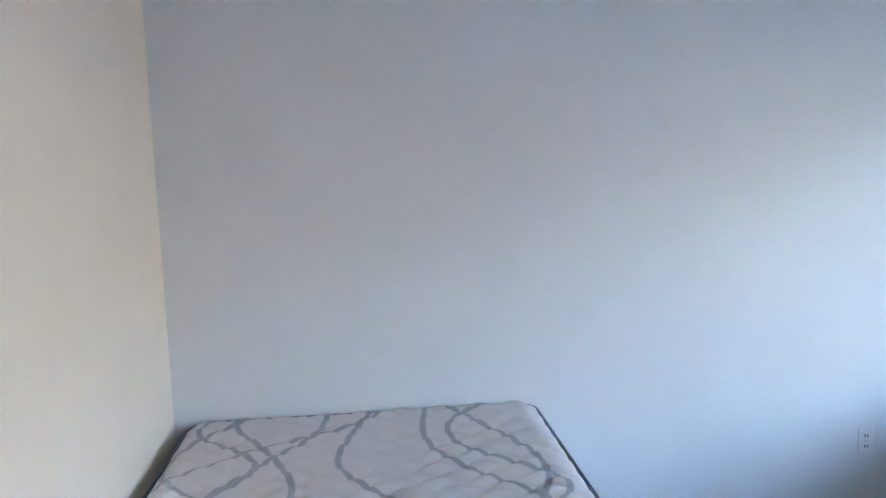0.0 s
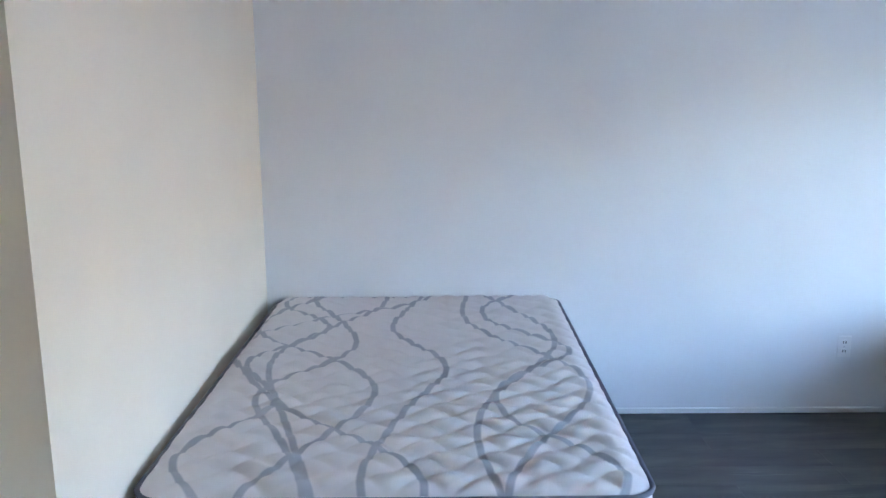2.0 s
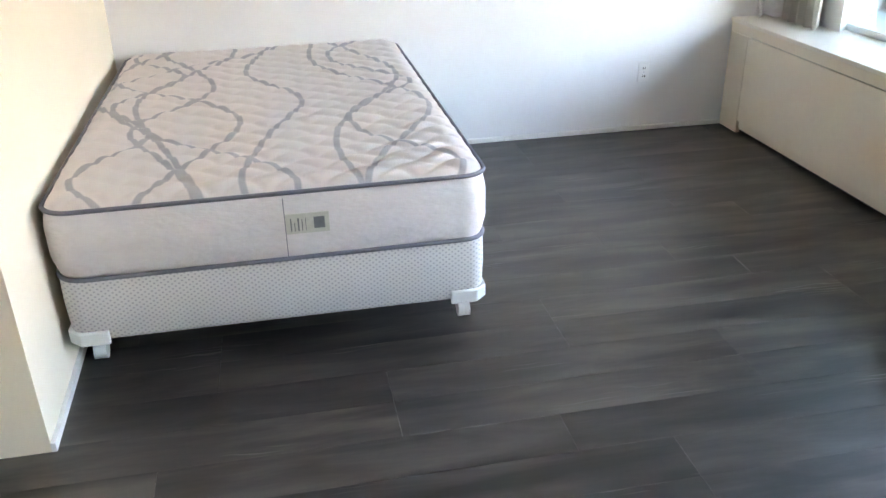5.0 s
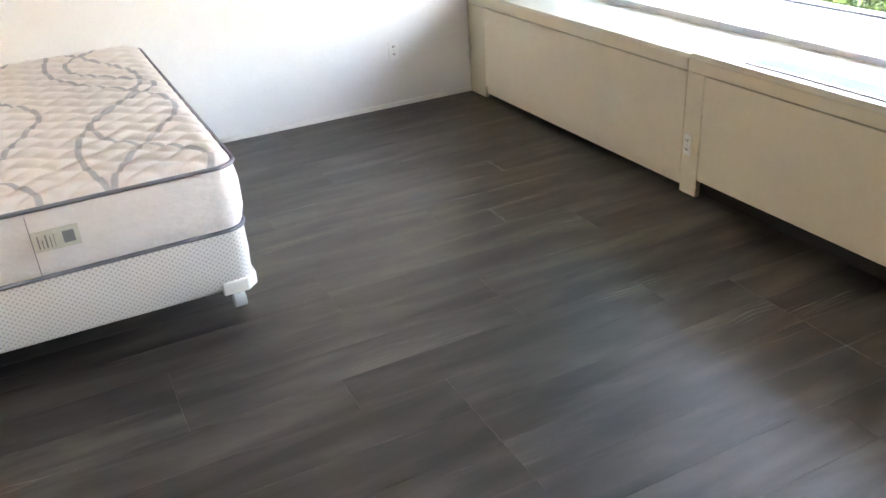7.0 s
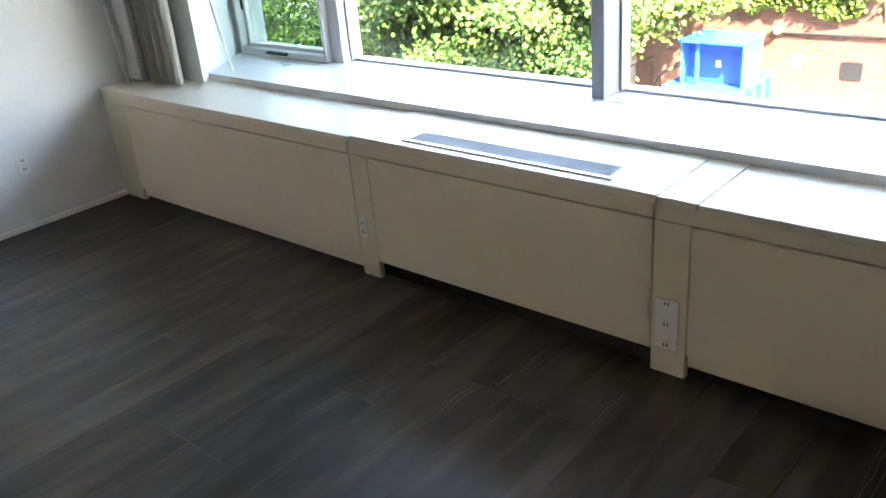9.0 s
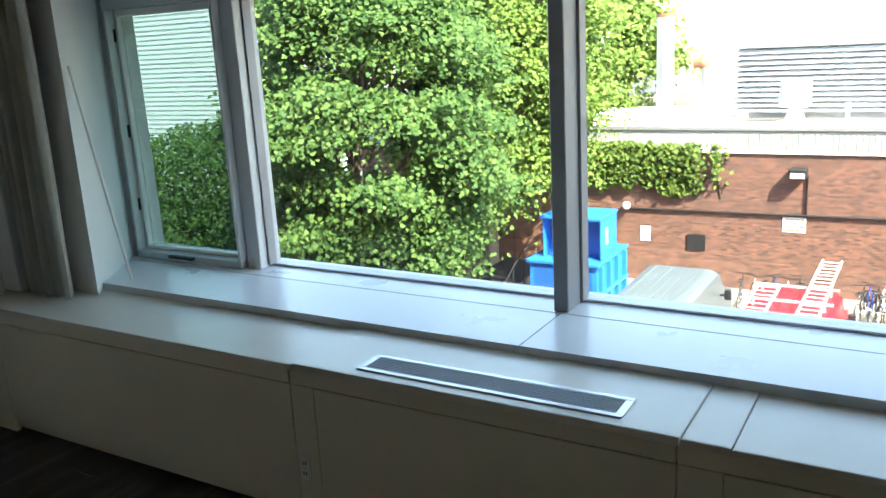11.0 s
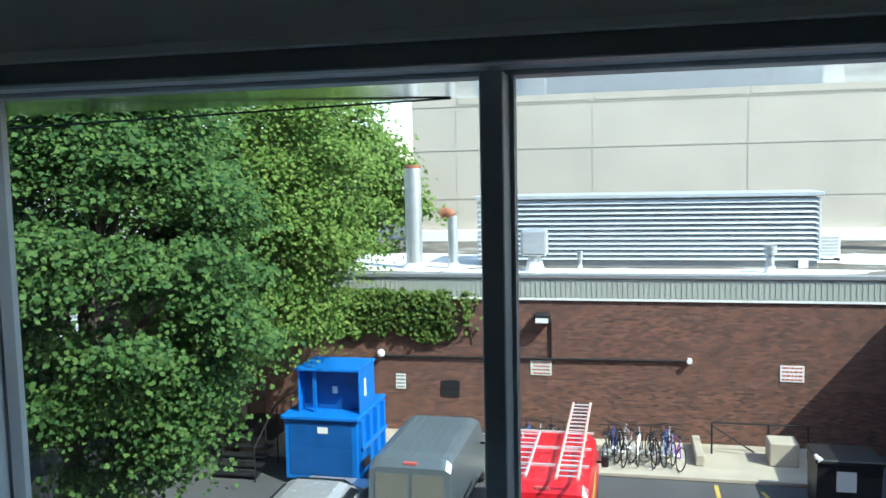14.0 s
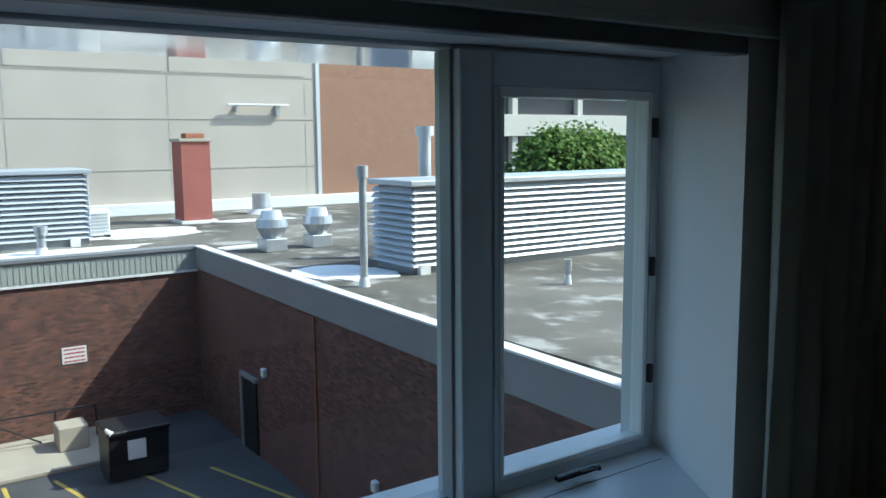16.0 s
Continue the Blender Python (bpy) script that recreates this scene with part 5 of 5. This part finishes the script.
part("brace", tube(bmesh.new(), (0, 0, 0.85), (0, -1.2, 0.1), 0.025, n=8), M_DARK, hr)
tagged(part("concrete_block", B(((26.7, -7.9, G + 0.12), (27.5, -7.1, G + 0.8)), bevel=0.03), M_CONC), "pale concrete block beside the handrail", "concrete block")
tagged(part("concrete_kerb", B(((26.4, -5.3, G + 0.12), (28.3, -5.05, G + 0.45)), bevel=0.03), M_CONC), "low concrete kerb wall by the bicycles", "kerb")


def bicycle(paint):
    b = thing("bicycle", "parked bicycle leaning in a row by the brick wall", "bicycle", "bicycles by the wall")
    for x in (0.0, 1.05):
        t = part("wheel", ring(bmesh.new(), (x, 0, 0.34), 0.325, 0.018, "Y", 24, 5), M_TYRE, b)
        bm = tube(bmesh.new(), (x, -0.03, 0.34), (x, 0.03, 0.34), 0.03, n=8)
        for k in range(9):
            a = math.pi * 2 * k / 9
            tube(bm, (x, 0, 0.34), (x + 0.31 * math.cos(a), 0, 0.34 + 0.31 * math.sin(a)), 0.004, n=3, caps=False)
        part("spokes", bm, M_ALUL, t)
    fr = bmesh.new()
    for a, c in (((0.42, 0.3), (0.3, 0.78)), ((0.42, 0.3), (0.86, 0.72)), ((0.31, 0.74), (0.84, 0.8)), ((0, 0.34), (0.42, 0.3)), ((0, 0.34), (0.32, 0.72)), ((0.82, 0.92), (0.88, 0.66)), ((0.88, 0.68), (1.05, 0.34))):
        tube(fr, (a[0], 0, a[1]), (c[0], 0, c[1]), 0.02, n=6)
    part("frame", fr, paint, b)
    part("saddle", B(((0.15, -0.07, 0.86), (0.42, 0.07, 0.91)), bevel=0.02), M_DARK, b)
    part("seat_post", tube(bmesh.new(), (0.3, 0, 0.76), (0.28, 0, 0.87), 0.014, n=6), M_ALUL, b)
    hb = tube(bmesh.new(), (0.82, -0.3, 0.98), (0.82, 0.3, 0.98), 0.014, n=6)
    tube(hb, (0.82, 0, 0.9), (0.82, 0, 0.98), 0.014, n=6)
    part("handlebar", hb, M_DARK, b)
    part("crank", tube(bmesh.new(), (0.42, -0.1, 0.3), (0.42, 0.1, 0.3), 0.07, n=10), M_ALUL, b)
    return b


bikes = [bicycle(p) for p in (M_DARK, M_ALUL, M_PURPLE, M_BIKEB)]
spots = [(26.0, -3.0, 8, 0), (26.1, -3.45, -4, 1), (26.0, -3.85, 6, 0), (26.15, -4.2, -9, 3), (25.9, -4.55, 12, 2), (26.0, -2.55, -6, 0), (26.0, 0.3, 10, 1), (26.1, -0.15, -7, 3), (26.0, -0.6, 5, 1), (26.2, 0.75, 4, 0), (26.1, -1.2, -8, 0), (26.05, 1.6, 6, 0), (26.1, 2.3, -5, 1), (26.4, -3.2, 14, 1), (26.3, -4.0, -14, 0), (26.35, -4.4, 5, 1), (26.3, -2.8, 10, 3), (26.3, 0.0, -12, 0), (26.4, -0.9, 9, 0)]
used = set()
for x, y, lean, k in spots:
    m = pose(x, y, G + 0.125, lean, 0, 3 * lean / 2)
    if k in used:
        copy_thing(bikes[k], m)
    else:
        bikes[k].matrix_basis = m
        used.add(k)

# fence and steps at the yard's side
fence = thing("fence", "tall weathered wooden board fence in tree shade", "fence", at=(12, 9.9, G))
board = mesh_of("board", B(((0, -0.012, 0), (0.135, 0.012, 1.9)), bevel=0.004), M_FENCE)
for k in range(110):
    o = new("board", board)
    o.parent = fence
    o.location = (k * 0.15, 0, 0.03 * math.sin(k * 1.7))
for z in (0.4, 1.5):
    part("rail", B(((0, 0.012, z), (16.5, 0.06, z + 0.09))), M_FENCE, fence)
ramp = thing("metal_stair", "dark steel entry stair with railings", "stair", at=(23.0, 7.0, G))
for k in range(5):
    part("tread", B(((0.5 + k * 0.3, 0.2, 0.17 * (k + 1) - 0.05), (0.8 + k * 0.3, 1.6, 0.17 * (k + 1))), bevel=0.005), M_DARK, ramp)
part("landing", B(((2.0, 0.2, 0.8), (4.2, 1.9, 0.86)), bevel=0.005), M_DARK, ramp)
for y in (0.2, 1.6):
    part("rail", tube(bmesh.new(), (0.4, y, 1.0), (2.0, y, 1.85), 0.025, n=8), M_DARK, ramp)
    part("rail", tube(bmesh.new(), (2.0, y, 1.85), (4.2, y, 1.85), 0.025, n=8), M_DARK, ramp)
    for x, z in ((0.4, 0.0), (1.2, 0.5), (2.0, 0.0), (3.1, 0.0), (4.2, 0.0)):
        part("post", tube(bmesh.new(), (x, y, z), (x, y, min(1.85, 1.0 + max(0, x - 0.4) * 0.53)), 0.022, n=8), M_DARK, ramp)


# ---- plants ----
LEAF = np.array([(0, 0, 0), (0.38, 0.12, 0.05), (0.5, 0.5, 0.1), (0.2, 0.62, 0.02), (0, 1.0, -0.12), (-0.2, 0.62, 0.02), (-0.5, 0.5, 0.1), (-0.38, 0.12, 0.05)])
LEAF_FACES = np.array([(0, 1, 2, 3), (0, 3, 4, 5), (0, 5, 6, 7)])


def leaves(name, places, normals, sizes, material, parent, rng, label="", outline=LEAF):
    """Many small lobed leaves, at places, turned to normals, in one mesh."""
    n = len(places)
    nz = normals / np.maximum(1e-6, np.linalg.norm(normals, axis=1))[:, None]
    t = rng.normal(size=(n, 3))
    tx = np.cross(t, nz)
    tx /= np.maximum(1e-6, np.linalg.norm(tx, axis=1))[:, None]
    ty = np.cross(nz, tx)
    v = (outline[None, :, 0:1] * tx[:, None] + outline[None, :, 1:2] * ty[:, None] + outline[None, :, 2:3] * nz[:, None]) * sizes[:, None, None] + places[:, None]
    f = LEAF_FACES[None] + (np.arange(n) * len(outline))[:, None, None]
    me = bpy.data.meshes.new(name)
    me.vertices.add(v.shape[0] * v.shape[1])
    me.vertices.foreach_set("co", v.reshape(-1).astype(np.float32))
    nf = f.shape[0] * f.shape[1]
    me.loops.add(nf * 4)
    me.loops.foreach_set("vertex_index", f.reshape(-1).astype(np.int32))
    me.polygons.add(nf)
    me.polygons.foreach_set("loop_start", np.arange(0, nf * 4, 4, dtype=np.int32))
    me.update(calc_edges=True)
    me.validate()
    me.materials.append(material)
    ob = new(name, me)
    ob.parent = parent
    if label:
        ob["label"] = label
    return ob


def tree(x, y, label, height, crown_c, radii, clumps, per, size, material, seed, spread=0.75):
    rng = np.random.default_rng(seed)
    t = thing("tree", label, "tree", at=(x, y, G))
    base = Vector((x, y, G))
    trunk = bmesh.new()
    fork = Vector((crown_c[0], crown_c[1], crown_c[2])) - base
    tube(trunk, (0, 0, -0.1), (fork.x * 0.5, fork.y * 0.5, fork.z * 0.55), 0.26, 0.18, n=10)
    tube(trunk, (fork.x * 0.5, fork.y * 0.5, fork.z * 0.55), fork + Vector((0, 0, radii[2] * 0.5)), 0.18, 0.06, n=8)
    d = rng.normal(size=(clumps, 3))
    d /= np.linalg.norm(d, axis=1)[:, None]
    wob = np.array([1 + 0.22 * noise.noise((a * 1.7, b * 1.7, c * 1.7 + seed)) for a, b, c in d])
    r = rng.uniform(0.45, 1.0, clumps) ** 0.5 * wob
    cen = d * r[:, None] * np.array(radii) + np.array(fork)
    for k in range(0, clumps, max(1, clumps // 26)):
        s = Vector((fork.x * 0.6, fork.y * 0.6, fork.z * (0.5 + 0.4 * rng.random())))
        tube(trunk, s, Vector(cen[k]), 0.07, 0.015, n=5)
    part("trunk", trunk, M_BARK, t)
    which = rng.integers(0, clumps, clumps * per)
    off = rng.normal(size=(clumps * per, 3)) * np.array((spread, spread, spread * 0.38))
    rad = np.linalg.norm(off[:, :2], axis=1)
    off[:, 2] -= 0.28 * rad ** 2
    places = cen[which] + off
    nrm = rng.normal(size=places.shape) * 0.55 + np.array((-0.35, -0.3, 0.85)) + d[which] * 0.5
    leaves("crown", places, nrm, rng.uniform(0.7, 1.25, len(places)) * size, material, t, rng)
    return t


tree(15.6, 7.9, "broad dark green maple tree close to the window", 9, (16.4, 6.6, 0.5), (2.8, 2.75, 4.7), 240, 430, 0.105, M_LEAF, 3, 0.4)
tree(25.5, 9.0, "sunlit yellow-green tree over the brick wall", 10, (24.8, 8.4, 1.0), (3.0, 4.3, 4.6), 230, 340, 0.115, M_LEAFY, 5, 0.5)
tree(36.0, 12.0, "sunlit green tree behind the flat roof", 10, (36.0, 10.6, 1.5), (2.6, 4.8, 4.2), 220, 130, 0.2, M_LEAFY, 7, 0.6)
tree(48.0, -47.0, "round green tree beside the parking garage", 6, (48, -47.0, 0.6), (3.0, 4.2, 2.0), 120, 120, 0.35, M_LEAFY, 9, 1.0)

sp = thing("spruce", "tall drooping spruce beside the white house", "tree", at=(22.0, 14.6, G))
rng = np.random.default_rng(8)
bm = tube(bmesh.new(), (0, 0, -0.1), (0, 0, 13), 0.25, 0.03, n=10)
P, N = [], []
for k in range(190):
    z = rng.uniform(2.0, 12.8)
    a = rng.uniform(0, 2 * math.pi)
    ln = 2.6 * (1 - z / 13.5) + 0.3
    tube(bm, (0, 0, z), (ln * math.cos(a), ln * math.sin(a), z - 0.35 * ln), 0.03, 0.006, n=4)
    u = rng.uniform(0.15, 1.0, 130)
    w = rng.normal(size=130) * 0.16
    P.append(np.stack([ln * u * math.cos(a) - w * math.sin(a), ln * u * math.sin(a) + w * math.cos(a), z - 0.35 * ln * u - np.abs(rng.normal(size=130)) * 0.22], 1))
part("trunk", bm, M_BARK, sp)
P = np.concatenate(P)
leaves("crown", P, rng.normal(size=P.shape) + np.array((-0.4, -0.3, 0.6)), rng.uniform(0.10, 0.2, len(P)), M_SPRUCE, sp, rng)

hedge = thing("hedge", "dense shaded green hedge by the fence", "hedge", kind="stuff", at=(20.0, 17.0, G))
n = 42000
P = np.stack([rng.uniform(-4, 6, n), rng.uniform(-2.0, 3.0, n), rng.uniform(0, 6.0, n) ** 1.0], 1)
P[:, 1] -= 0.8 * np.sin(P[:, 0] * 1.3)
leaves("foliage", P, rng.normal(size=P.shape) + np.array((-0.5, -0.3, 0.5)), rng.uniform(0.08, 0.15, n), M_LEAF, hedge, rng)

ivy = thing("ivy", "climbing ivy spilling over the top of the brick wall", "ivy", at=(X_FAR, 3, -2.4))
n = 15000
yy = rng.uniform(-1.5, 7.5, n)
low = np.array([-0.6 - 0.9 * (0.5 + 0.5 * noise.noise((v * 0.9, 1.3, 0))) - 0.55 * max(0, noise.noise((v * 3.1, 4.2, 0))) - (0.4 if v > -1 else 0) for v in yy])
thin = np.array([noise.noise((v * 2.6, 7.7, 0)) + 0.5 * noise.noise((v * 7.0, 2.2, 0)) for v in yy])
zz = low * rng.uniform(0, 1, n) ** 1.1 + 0.42
dens = np.where(yy < 1.8, rng.random(n) < np.clip(0.1 + 0.12 * (yy + 1.5) + 0.5 * thin, 0.03, 0.9), rng.random(n) < 0.95)
P = np.stack([-rng.uniform(0.05, 0.42, n) * (1 - 0.5 * np.abs(zz)), yy, zz], 1)[dens]
leaves("foliage", P, rng.normal(size=P.shape) * 0.5 + np.array((-0.9, -0.4, 0.6)), rng.uniform(0.08, 0.17, len(P)), M_IVY, ivy, rng)
vine = bmesh.new()
for v in np.linspace(-1.2, 7, 12):
    tube(vine, (-0.03, v, -1.3), (-0.03, v + 0.3, 0.2), 0.02, 0.01, n=5)
part("stem", vine, M_BARK, ivy)

cable = tagged(part("overhead_cable", tube(bmesh.new(), (5.08, -0.2, 2.06), (5.08, -2.6, 2.125), 0.004, n=6), M_DARK), "thin black cable strung outside the window", "cable")

# ---- floor planks, each a piece ----
floor = thing("floor", "grey-brown wood-look vinyl plank floor", "floor", kind="structure", at=(0, 0, 0))
PW, PL = 0.18, 1.22
plank = mesh_of("plank", B(((0, 0, -0.012), (PL - 0.0008, PW - 0.0008, 0))), M_PLANK)
short = {}
rnd = random.Random(11)
row = 0
y = -PW
while y > Y_END - PW:
    x = (-0.54 if y > -2.5 else X_ENTRY) - rnd.choice((0.2, 0.5, 0.75, 1.0))
    while x < 3.55:
        if y >= Y_END:
            o = new("plank", plank)
            o.parent = floor
            o.location = (x, y, 0)
        x += PL
    y -= PW
